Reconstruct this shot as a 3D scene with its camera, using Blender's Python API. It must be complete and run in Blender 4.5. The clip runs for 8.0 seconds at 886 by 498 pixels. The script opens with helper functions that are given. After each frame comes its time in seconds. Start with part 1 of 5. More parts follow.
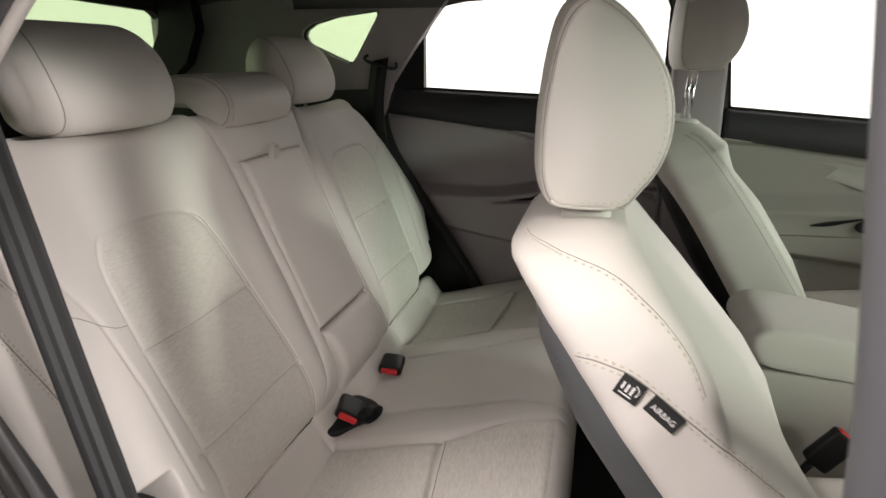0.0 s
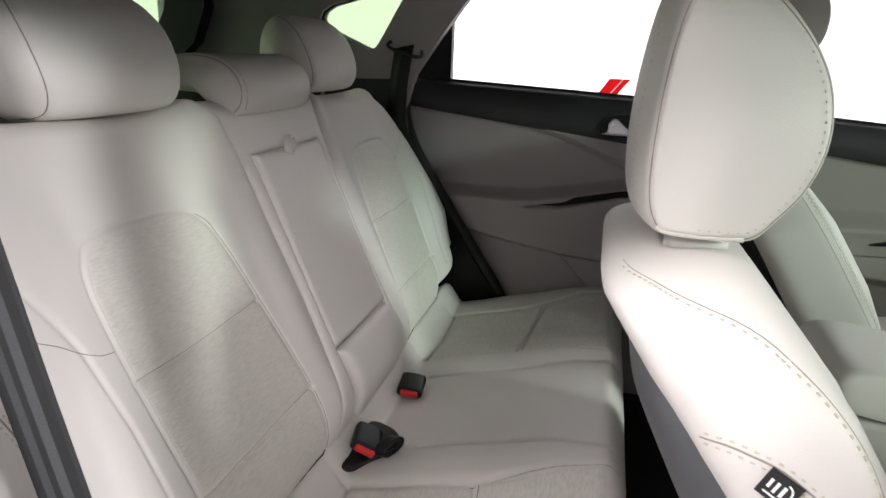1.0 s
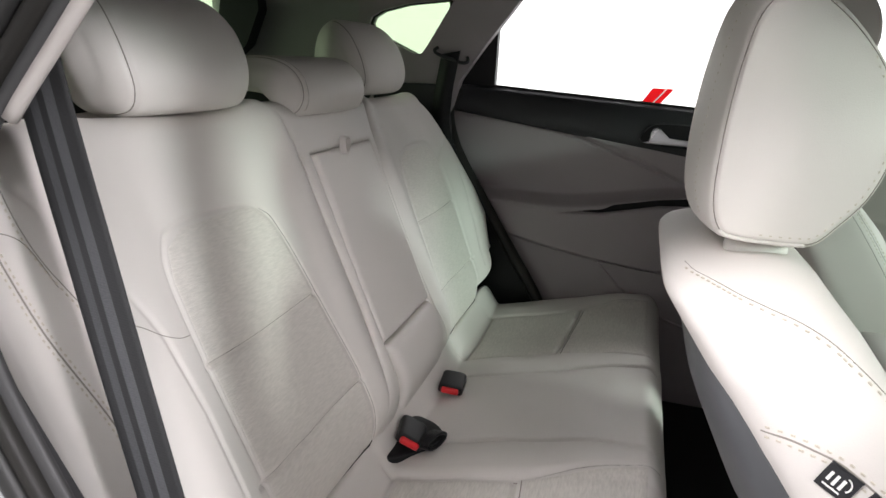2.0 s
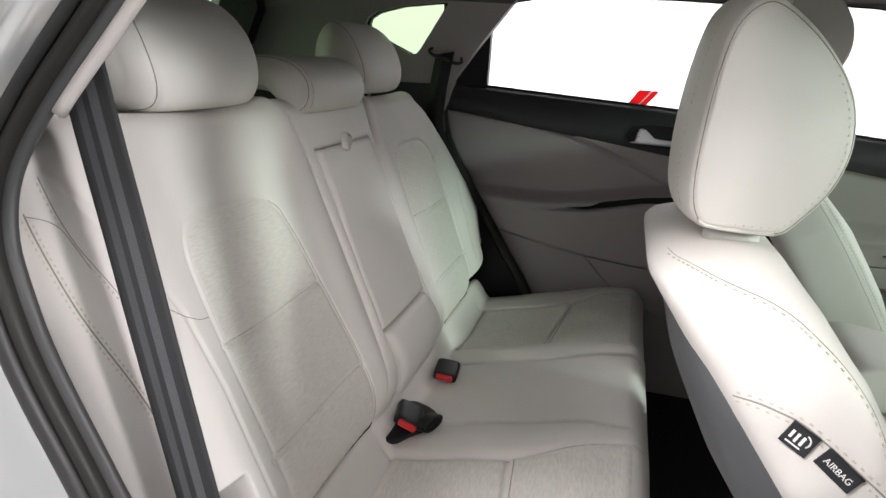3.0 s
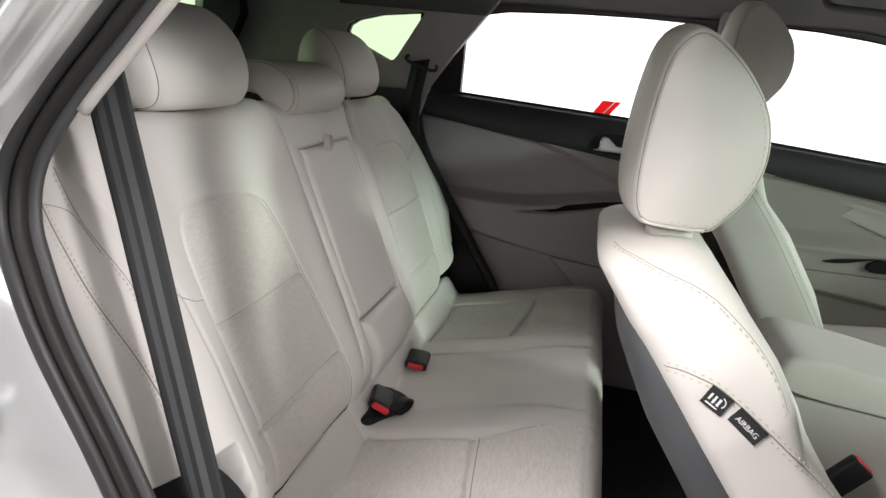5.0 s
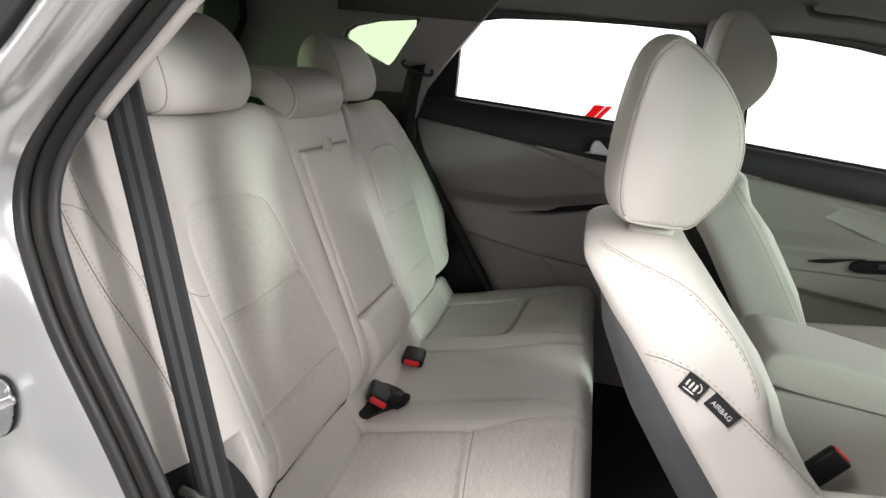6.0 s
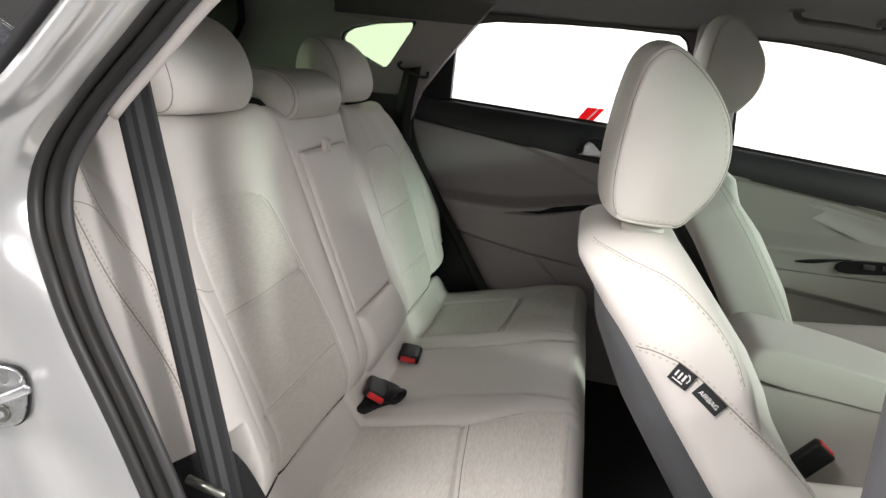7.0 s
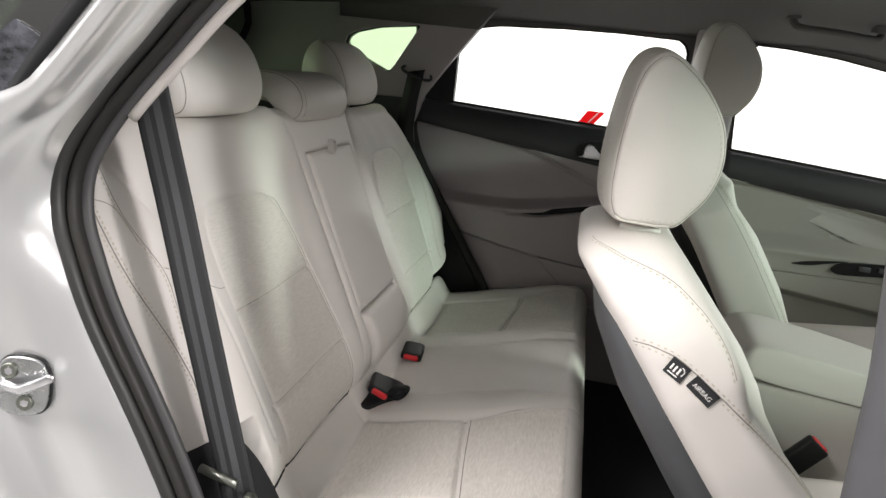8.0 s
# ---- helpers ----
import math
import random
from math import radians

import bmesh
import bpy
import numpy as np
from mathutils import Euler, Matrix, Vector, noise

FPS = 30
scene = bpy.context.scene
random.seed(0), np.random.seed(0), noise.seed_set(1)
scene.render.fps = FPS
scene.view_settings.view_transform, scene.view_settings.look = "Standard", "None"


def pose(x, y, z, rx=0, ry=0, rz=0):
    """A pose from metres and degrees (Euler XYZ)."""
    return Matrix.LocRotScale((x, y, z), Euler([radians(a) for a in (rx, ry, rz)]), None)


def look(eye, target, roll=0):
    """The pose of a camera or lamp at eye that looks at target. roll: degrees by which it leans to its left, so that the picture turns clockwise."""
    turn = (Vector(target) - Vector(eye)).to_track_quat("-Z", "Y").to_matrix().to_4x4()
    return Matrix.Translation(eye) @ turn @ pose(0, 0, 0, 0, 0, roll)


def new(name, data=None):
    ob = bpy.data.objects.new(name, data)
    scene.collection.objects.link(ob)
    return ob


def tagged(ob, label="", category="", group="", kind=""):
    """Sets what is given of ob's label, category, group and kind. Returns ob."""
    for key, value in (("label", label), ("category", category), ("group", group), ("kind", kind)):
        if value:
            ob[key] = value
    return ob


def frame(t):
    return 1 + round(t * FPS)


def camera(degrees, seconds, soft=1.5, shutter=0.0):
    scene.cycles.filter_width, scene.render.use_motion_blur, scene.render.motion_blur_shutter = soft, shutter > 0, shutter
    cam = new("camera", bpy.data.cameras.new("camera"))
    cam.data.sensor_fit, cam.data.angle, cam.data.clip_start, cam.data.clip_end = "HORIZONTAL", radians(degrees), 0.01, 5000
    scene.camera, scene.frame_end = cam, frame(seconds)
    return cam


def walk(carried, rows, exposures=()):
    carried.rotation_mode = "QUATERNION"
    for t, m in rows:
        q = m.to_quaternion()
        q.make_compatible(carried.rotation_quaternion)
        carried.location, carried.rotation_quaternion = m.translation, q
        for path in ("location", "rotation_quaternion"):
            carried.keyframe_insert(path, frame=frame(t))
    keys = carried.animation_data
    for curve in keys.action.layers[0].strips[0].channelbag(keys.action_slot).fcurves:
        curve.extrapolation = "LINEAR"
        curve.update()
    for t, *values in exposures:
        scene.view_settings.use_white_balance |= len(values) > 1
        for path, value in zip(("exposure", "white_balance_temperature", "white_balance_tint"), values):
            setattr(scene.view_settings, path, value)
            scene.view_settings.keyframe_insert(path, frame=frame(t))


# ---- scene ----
cam = camera(67.6, 8.0, shutter=0.4)
METRES, EYE, TILT, LEAN, TURN = 0.53, 1.3, -16.0, 0.0, 13.5
ROWS = [
    (0.0, 0.0, 0.0, 0.0, 0.0, 0.0, -0.0),
    (0.5, -0.0718, 0.2279, 0.0471, -0.58, -0.78, -1.35),
    (1.0, -0.1284, 0.3069, 0.0622, -0.06, -0.52, -2.05),
    (1.5, -0.1679, 0.2955, 0.0519, 1.19, -0.33, -3.37),
    (2.0, -0.2085, 0.2389, 0.042, 2.12, -0.19, -3.78),
    (3.5, -0.2567, 0.0669, 0.0057, -0.13, -0.23, -4.58),
    (4.0, -0.2603, 0.0245, 0.0009, -0.96, -0.17, -4.98),
    (4.5, -0.2591, -0.0211, -0.0056, -1.44, 0.04, -5.14),
    (6.0, -0.256, -0.1615, -0.0289, -2.11, 0.53, -5.15),
    (6.5, -0.2643, -0.1938, -0.0342, -2.42, 0.65, -5.21),
    (7.0, -0.2753, -0.2208, -0.0428, -2.8, 0.71, -5.32),
    (7.5, -0.2834, -0.2548, -0.0527, -2.77, 0.72, -5.39),
    (8.0, -0.288, -0.2846, -0.055, -2.75, 0.89, -5.58),
]
walk(cam, [(t, pose(0, 0, EYE, TILT, LEAN, TURN) @ pose(METRES * x, METRES * y, METRES * z, 90 + pitch, roll, yaw)) for t, x, y, z, yaw, pitch, roll in ROWS],
     [(0.0, -0.14, 6950, 17), (0.5, 0.0, 6600, 16), (1.0, 0.06, 6450, 16), (2.0, 0.15, 6400, 15), (4.0, 0.12, 6450, 13), (8.0, 0.05, 6600, 13)])


# ---------------------------------------------------------------- light
world = bpy.data.worlds.new("booth")
world.use_nodes = True
scene.world = world
# the booth is lit from its ceiling: bright overhead, dimmer towards the horizon
wn = world.node_tree
coord, split, grade, tone = (wn.nodes.new(k) for k in ("ShaderNodeTexCoord", "ShaderNodeSeparateXYZ", "ShaderNodeMapRange", "ShaderNodeMix"))
grade.interpolation_type = "SMOOTHSTEP"
grade.inputs["From Min"].default_value, grade.inputs["From Max"].default_value = -0.2, 0.9
tone.data_type = "RGBA"
tone.inputs["A"].default_value = (0.25, 0.247, 0.24, 1)
tone.inputs["B"].default_value = (0.86, 0.85, 0.835, 1)
wn.links.new(coord.outputs["Generated"], split.inputs["Vector"])
wn.links.new(split.outputs["Z"], grade.inputs["Value"])
wn.links.new(grade.outputs["Result"], tone.inputs["Factor"])
wn.links.new(tone.outputs["Result"], wn.nodes["Background"].inputs["Color"])
wn.nodes["Background"].inputs["Strength"].default_value = 0.95


def area_lamp(name, eye, target, sx, sy, watts, colour=(1, 1, 1)):
    data = bpy.data.lights.new(name, "AREA")
    data.shape, data.size, data.size_y, data.energy, data.color = "RECTANGLE", sx, sy, watts, colour
    ob = new(name, data)
    ob.matrix_world = look(eye, target)
    return ob


def spot_lamp(name, eye, target, cone, radius, watts, colour):
    data = bpy.data.lights.new(name, "SPOT")
    data.spot_size, data.spot_blend, data.shadow_soft_size, data.energy, data.color = radians(cone), 1.0, radius, watts, colour
    ob = new(name, data)
    ob.matrix_world = look(eye, target)
    return ob


area_lamp("booth_light_side", (-1.75, -0.95, 3.3), (-0.1, 0.9, 0.65), 1.0, 0.5, 112, (1.0, 0.98, 0.96))
# added fill spot, coned to brighten only the backrest through the doorway
spot_lamp("doorway_fill", (1.2, -1.7, 2.3), (-0.60, 1.20, 0.86), 15, 0.25, 230, (1.0, 0.985, 0.96))
# added fill lamp inside the windscreen opening, for the rear seat and far door
area_lamp("windscreen_fill", (1.22, 1.62, 1.24), (-0.6, 1.45, 0.85), 0.8, 0.36, 1.7, (0.97, 1.0, 0.96))
spot_lamp("booth_light_column", (5.14, -1.754, 3.0), (-0.7, 0.95, 1.0), 22, 0.27, 880, (1.0, 0.96, 0.965))
spot_lamp("booth_light_front", (7.0, -2.48, 3.05), (-0.6, 1.84, 0.85), 14, 0.6, 3000, (0.86, 1.0, 0.95))
area_lamp("booth_light_far", (-0.2, 4.6, 3.4), (-0.2, 3.4, 0.0), 5.0, 1.2, 90, (1.0, 0.99, 0.97))

# ---------------------------------------------------------------- materials


def material(name, colour, rough=0.5, metal=0.0, tint=0.08, tint_scale=6.0, bump=0.0, bump_scale=600.0, stretch=(1, 1, 1), coat=0.0,
             wear=0.0, spec=0.5, sheen=0.0):
    m = bpy.data.materials.new(name)
    m.use_nodes = True
    nt = m.node_tree
    p = nt.nodes["Principled BSDF"]
    tc = nt.nodes.new("ShaderNodeTexCoord")
    big = nt.nodes.new("ShaderNodeTexNoise")
    big.inputs["Scale"].default_value, big.inputs["Detail"].default_value = tint_scale, 5
    nt.links.new(tc.outputs["Object"], big.inputs["Vector"])
    ramp = nt.nodes.new("ShaderNodeMix")
    ramp.data_type = "RGBA"
    c = Vector(colour)
    ramp.inputs["A"].default_value = (*(c * (1 - tint)), 1)
    ramp.inputs["B"].default_value = (*(c * (1 + tint)), 1)
    nt.links.new(big.outputs["Fac"], ramp.inputs["Factor"])
    nt.links.new(ramp.outputs["Result"], p.inputs["Base Color"])
    p.inputs["Roughness"].default_value, p.inputs["Metallic"].default_value = rough, metal
    p.inputs["Specular IOR Level"].default_value = spec
    p.inputs["Coat Weight"].default_value = coat
    p.inputs["Coat Roughness"].default_value = 0.06
    if sheen:
        p.inputs["Sheen Weight"].default_value = sheen
    if wear:
        mr = nt.nodes.new("ShaderNodeMapRange")
        mr.inputs["From Min"].default_value, mr.inputs["From Max"].default_value = 0.3, 0.7
        mr.inputs["To Min"].default_value, mr.inputs["To Max"].default_value = rough - wear, rough + wear
        nt.links.new(big.outputs["Fac"], mr.inputs["Value"])
        nt.links.new(mr.outputs["Result"], p.inputs["Roughness"])
    if bump:
        mp = nt.nodes.new("ShaderNodeMapping")
        mp.inputs["Scale"].default_value = stretch
        nt.links.new(tc.outputs["Object"], mp.inputs["Vector"])
        small = nt.nodes.new("ShaderNodeTexNoise")
        small.inputs["Scale"].default_value, small.inputs["Detail"].default_value = bump_scale, 3
        nt.links.new(mp.outputs["Vector"], small.inputs["Vector"])
        b = nt.nodes.new("ShaderNodeBump")
        b.inputs["Strength"].default_value, b.inputs["Distance"].default_value = bump, 0.001
        nt.links.new(small.outputs["Fac"], b.inputs["Height"])
        nt.links.new(b.outputs["Normal"], p.inputs["Normal"])
    return m


def glass(name, tint, gloss=0.06):
    m = bpy.data.materials.new(name)
    m.use_nodes = True
    nt = m.node_tree
    nt.nodes.remove(nt.nodes["Principled BSDF"])
    t, g, mix = (nt.nodes.new(k) for k in ("ShaderNodeBsdfTransparent", "ShaderNodeBsdfGlossy", "ShaderNodeMixShader"))
    t.inputs["Color"].default_value = (*tint, 1)
    g.inputs["Roughness"].default_value = 0.02
    mix.inputs["Fac"].default_value = gloss
    nt.links.new(t.outputs["BSDF"], mix.inputs[1])
    nt.links.new(g.outputs["BSDF"], mix.inputs[2])
    nt.links.new(mix.outputs["Shader"], nt.nodes["Material Output"].inputs["Surface"])
    return m


def flecked(m, scale, stretch, low, high):
    """Adds fine slubs to a woven cloth."""
    nt = m.node_tree
    p = nt.nodes["Principled BSDF"]
    old = p.inputs["Base Color"].links[0].from_socket
    tc, mp, no, ra, mx = (nt.nodes.new(k) for k in ("ShaderNodeTexCoord", "ShaderNodeMapping", "ShaderNodeTexNoise", "ShaderNodeMapRange", "ShaderNodeMix"))
    mp.inputs["Scale"].default_value = stretch
    no.inputs["Scale"].default_value, no.inputs["Detail"].default_value = scale, 4
    ra.inputs["From Min"].default_value, ra.inputs["From Max"].default_value = 0.3, 0.7
    ra.inputs["To Min"].default_value, ra.inputs["To Max"].default_value = low, high
    mx.data_type, mx.blend_type = "RGBA", "MULTIPLY"
    mx.inputs["Factor"].default_value = 1.0
    nt.links.new(tc.outputs["Object"], mp.inputs["Vector"])
    nt.links.new(mp.outputs["Vector"], no.inputs["Vector"])
    nt.links.new(no.outputs["Fac"], ra.inputs["Value"])
    nt.links.new(old, mx.inputs["A"])
    nt.links.new(ra.outputs["Result"], mx.inputs["B"])
    nt.links.new(mx.outputs["Result"], p.inputs["Base Color"])


LEATHER = material("beige_leather", (0.66, 0.624, 0.59), 0.5, tint=0.05, tint_scale=5, bump=0.25, bump_scale=900, wear=0.06)
FABRIC = material("woven_beige_fabric", (0.66, 0.623, 0.578), 0.75, tint=0.05, tint_scale=7, bump=0.8, bump_scale=420, stretch=(1, 0.25, 1.3), sheen=0.15)
flecked(FABRIC, 230, (1.6, 0.26, 1.6), 0.9, 1.05)
CUSHION_FABRIC = material("embossed_beige_fabric", (0.66, 0.623, 0.578), 0.75, tint=0.05, tint_scale=7, bump=1.0, bump_scale=230, stretch=(1.6, 0.32, 1.6), sheen=0.15)
flecked(CUSHION_FABRIC, 170, (1.6, 0.32, 1.6), 0.87, 1.05)
THREAD = material("beige_thread", (0.54, 0.49, 0.41), 0.8, tint=0.1)
# darker leather tone that paints the shade down in the seams
SEAM_SHADE = material("seam_shade", (0.27, 0.245, 0.215), 0.8, tint=0.1)
GREY_TRIM = material("warm_grey_plastic", (0.41, 0.37, 0.385), 0.6, tint=0.04, bump=0.3, bump_scale=1400)
FRONT_TRIM = material("beige_grey_door_plastic", (0.38, 0.372, 0.335), 0.6, tint=0.04, bump=0.3, bump_scale=1400)
PALE_TRIM = material("pale_beige_plastic", (0.54, 0.505, 0.475), 0.55, tint=0.03, bump=0.2, bump_scale=1500)
DARK_TRIM = material("charcoal_plastic", (0.035, 0.035, 0.038), 0.55, tint=0.1, bump=0.35, bump_scale=1300, wear=0.05)
MID_TRIM = material("slate_grey_plastic", (0.065, 0.067, 0.072), 0.5, tint=0.06, bump=0.3, bump_scale=1300, wear=0.05)
SLATE = material("grey_pillar_plastic", (0.10, 0.10, 0.108), 0.6, tint=0.05, bump=0.3, bump_scale=1300)
SMOKE = material("dark_grey_cloth_trim", (0.40, 0.40, 0.39), 0.8, tint=0.12, tint_scale=7, bump=0.3, bump_scale=900)
BLACK = material("black_plastic", (0.010, 0.010, 0.011), 0.45, tint=0.15, wear=0.06, spec=0.3)
RUBBER = material("black_rubber", (0.024, 0.023, 0.021), 0.45, tint=0.15, tint_scale=20, bump=0.2, bump_scale=500, wear=0.08, spec=0.25)
OUTER_RUBBER = material("smooth_dark_rubber", (0.036, 0.036, 0.035), 0.4, tint=0.1, tint_scale=12, wear=0.06, spec=0.3)
WEATHERED = material("grey_weathered_rubber", (0.055, 0.055, 0.056), 0.5, tint=0.12, tint_scale=15, bump=0.2, bump_scale=500, wear=0.08)
CARPET = material("black_carpet", (0.015, 0.015, 0.016), 0.95, tint=0.3, tint_scale=90, bump=0.9, bump_scale=500)
HEADLINER = material("grey_headliner_cloth", (0.12, 0.113, 0.112), 0.9, tint=0.05, bump=0.4, bump_scale=1100)
CHROME = material("satin_chrome", (0.75, 0.75, 0.77), 0.18, 1.0, tint=0.03, wear=0.05)
HANDLE = material("satin_handle_chrome", (0.72, 0.72, 0.74), 0.3, 1.0, tint=0.05, wear=0.05)
BOLT = material("dull_bolt_steel", (0.26, 0.27, 0.24), 0.4, 1.0, tint=0.2, tint_scale=120, wear=0.1)
STEEL = material("zinc_steel", (0.55, 0.56, 0.56), 0.3, 1.0, tint=0.08, tint_scale=60, wear=0.1)
PAINT = material("silver_paint", (0.74, 0.75, 0.75), 0.2, 0.68, tint=0.02, tint_scale=3, bump=0.05, bump_scale=2500, coat=0.8)
RED = material("red_plastic", (0.72, 0.03, 0.035), 0.35, tint=0.06, tint_scale=50)
RED_VINYL = material("red_vinyl", (0.62, 0.015, 0.03), 0.4, tint=0.04)
def see_through(m, colour):
    nt = m.node_tree
    tr, mix = nt.nodes.new("ShaderNodeBsdfTranslucent"), nt.nodes.new("ShaderNodeMixShader")
    tr.inputs["Color"].default_value = (*colour, 1)
    mix.inputs["Fac"].default_value = 0.7
    nt.links.new(nt.nodes["Principled BSDF"].outputs["BSDF"], mix.inputs[1])
    nt.links.new(tr.outputs["BSDF"], mix.inputs[2])
    nt.links.new(mix.outputs["Shader"], nt.nodes["Material Output"].inputs["Surface"])


see_through(RED_VINYL, (0.95, 0.10, 0.11))
WHITE_VINYL = material("white_vinyl", (0.85, 0.84, 0.82), 0.5, tint=0.03)
STRIPE = material("white_film", (0.85, 0.84, 0.82), 0.5, tint=0.03)
see_through(STRIPE, (0.98, 0.96, 0.95))
WHITE_PLASTIC = material("pale_grey_plastic", (0.72, 0.70, 0.67), 0.4, tint=0.03)
TAG = material("black_woven_label", (0.014, 0.014, 0.016), 0.7, tint=0.2, tint_scale=200, bump=0.4, bump_scale=1500)
EPOXY = material("grey_booth_floor", (0.46, 0.46, 0.45), 0.45, tint=0.04, tint_scale=1.5, wear=0.1)
GLOW = bpy.data.materials.new("white_booth_glow")
GLOW.use_nodes = True
GLOW.node_tree.nodes["Principled BSDF"].inputs["Base Color"].default_value = (0.8, 0.8, 0.79, 1)
GLOW.node_tree.nodes["Principled BSDF"].inputs["Emission Color"].default_value = (1.0, 0.995, 0.98, 1)
GLOW.node_tree.nodes["Principled BSDF"].inputs["Emission Strength"].default_value = 1.15
CLEAR_GLASS = glass("clear_window_glass", (0.97, 0.98, 0.97), 0.02)
GREEN_GLASS = glass("green_tinted_glass", (0.64, 0.74, 0.59), 0.04)
FILM = material("smeared_dark_film", (0.05, 0.052, 0.062), 0.25, tint=0.5, tint_scale=30, wear=0.15)
flecked(FILM, 40, (1, 1, 2), 0.1, 1.7)
PALE_GLASS = glass("pale_green_glass", (0.78, 0.83, 0.78), 0.04)
OUTER_GLASS = glass("privacy_glass", (0.25, 0.27, 0.25), 0.35)


def webbing():
    m = material("grey_seat_belt_webbing", (0.055, 0.055, 0.06), 0.6, tint=0.1, tint_scale=40)
    nt = m.node_tree
    p = nt.nodes["Principled BSDF"]
    uv = nt.nodes.new("ShaderNodeUVMap")
    sep = nt.nodes.new("ShaderNodeSeparateXYZ")
    nt.links.new(uv.outputs["UV"], sep.inputs["Vector"])
    ramp = nt.nodes.new("ShaderNodeValToRGB")
    ramp.color_ramp.interpolation = "CONSTANT"
    stops = [(0.0, 0.016), (0.19, 0.048), (0.36, 0.016), (0.50, 0.060), (0.70, 0.015), (0.90, 0.022), (0.95, 0.015)]
    for i, (at, v) in enumerate(stops):
        e = ramp.color_ramp.elements[i] if i < 2 else ramp.color_ramp.elements.new(at)
        e.position, e.color = at, (v * 0.97, v, v * 1.07, 1)
    nt.links.new(sep.outputs["X"], ramp.inputs["Fac"])
    no, mp, ra, mx = (nt.nodes.new(k) for k in ("ShaderNodeTexNoise", "ShaderNodeMapping", "ShaderNodeMapRange", "ShaderNodeMix"))
    mp.inputs["Scale"].default_value = (14, 90, 1)
    no.inputs["Scale"].default_value, no.inputs["Detail"].default_value = 3.0, 3
    ra.inputs["From Min"].default_value, ra.inputs["From Max"].default_value = 0.3, 0.7
    ra.inputs["To Min"].default_value, ra.inputs["To Max"].default_value = 0.55, 1.6
    mx.data_type, mx.blend_type = "RGBA", "MULTIPLY"
    mx.inputs["Factor"].default_value = 1.0
    nt.links.new(uv.outputs["UV"], mp.inputs["Vector"])
    nt.links.new(mp.outputs["Vector"], no.inputs["Vector"])
    nt.links.new(no.outputs["Fac"], ra.inputs["Value"])
    nt.links.new(ramp.outputs["Color"], mx.inputs["A"])
    nt.links.new(ra.outputs["Result"], mx.inputs["B"])
    nt.links.new(mx.outputs["Result"], p.inputs["Base Color"])
    w = nt.nodes.new("ShaderNodeTexWave")
    w.bands_direction = "Y"
    w.inputs["Scale"].default_value, w.inputs["Distortion"].default_value = 55, 1.5
    nt.links.new(uv.outputs["UV"], w.inputs["Vector"])
    b = nt.nodes.new("ShaderNodeBump")
    b.inputs["Strength"].default_value, b.inputs["Distance"].default_value = 0.3, 0.0005
    nt.links.new(w.outputs["Fac"], b.inputs["Height"])
    nt.links.new(b.outputs["Normal"], p.inputs["Normal"])
    return m


WEBBING = webbing()

# ---------------------------------------------------------------- mesh tools


def thing(name, at, label, category, group="", kind=""):
    ob = new(name)
    ob.location = at
    ob.empty_display_size = 0.05
    return tagged(ob, label, category, group, kind)


def origin(ob):
    at = Vector((0, 0, 0))
    while ob is not None:
        at = at + ob.location
        ob = ob.parent
    return at


def part(name, verts, faces, mat, parent, label="", smooth=True, uv=None, kind=""):
    """One mesh of world-placed vertices under a thing or a part."""
    me = bpy.data.meshes.new(name)
    o = origin(parent)
    me.from_pydata([(v[0] - o.x, v[1] - o.y, v[2] - o.z) for v in verts], [], [tuple(f) for f in faces])
    me.validate()
    if smooth:
        me.polygons.foreach_set("use_smooth", [True] * len(me.polygons))
    if uv is not None:
        layer = me.uv_layers.new(name="UVMap")
        for lp in me.loops:
            layer.data[lp.index].uv = uv[lp.vertex_index]
    me.materials.append(mat)
    ob = new(name, me)
    ob.parent = parent
    if label:
        ob["label"] = label
    if kind:
        ob["kind"] = kind
    return ob


def fix_normals(verts, faces):
    bm = bmesh.new()
    vs = [bm.verts.new(v) for v in verts]
    for f in faces:
        if len(set(f)) > 2:
            try:
                bm.faces.new([vs[i] for i in f])
            except ValueError:
                pass
    bmesh.ops.recalc_face_normals(bm, faces=bm.faces)
    bm.verts.index_update()
    out = [tuple(v.co) for v in bm.verts], [[v.index for v in f.verts] for f in bm.faces]
    bm.free()
    return out


def catmull(points, n, closed=False):
    p = np.array(points, float)
    k = len(p)
    seg = k if closed else k - 1
    out = []
    for i in range(n if closed else n + 1):
        f = i / n * seg
        a = min(int(f), seg - 1)
        t = f - a
        if closed:
            q = [p[(a + j) % k] for j in (-1, 0, 1, 2)]
        else:
            q = [p[min(max(a + j, 0), k - 1)] for j in (-1, 0, 1, 2)]
        out.append(0.5 * (2 * q[1] + (q[2] - q[0]) * t + (2 * q[0] - 5 * q[1] + 4 * q[2] - q[3]) * t * t + (3 * q[1] - q[0] - 3 * q[2] + q[3]) * t ** 3))
    return np.array(out)


def even(points, n):
    p = np.array(points, float)
    s = np.r_[0, np.cumsum(np.linalg.norm(np.diff(p, axis=0), axis=1))]
    at = np.linspace(0, s[-1], n)
    return np.stack([np.interp(at, s, p[:, i]) for i in range(p.shape[1])], -1)


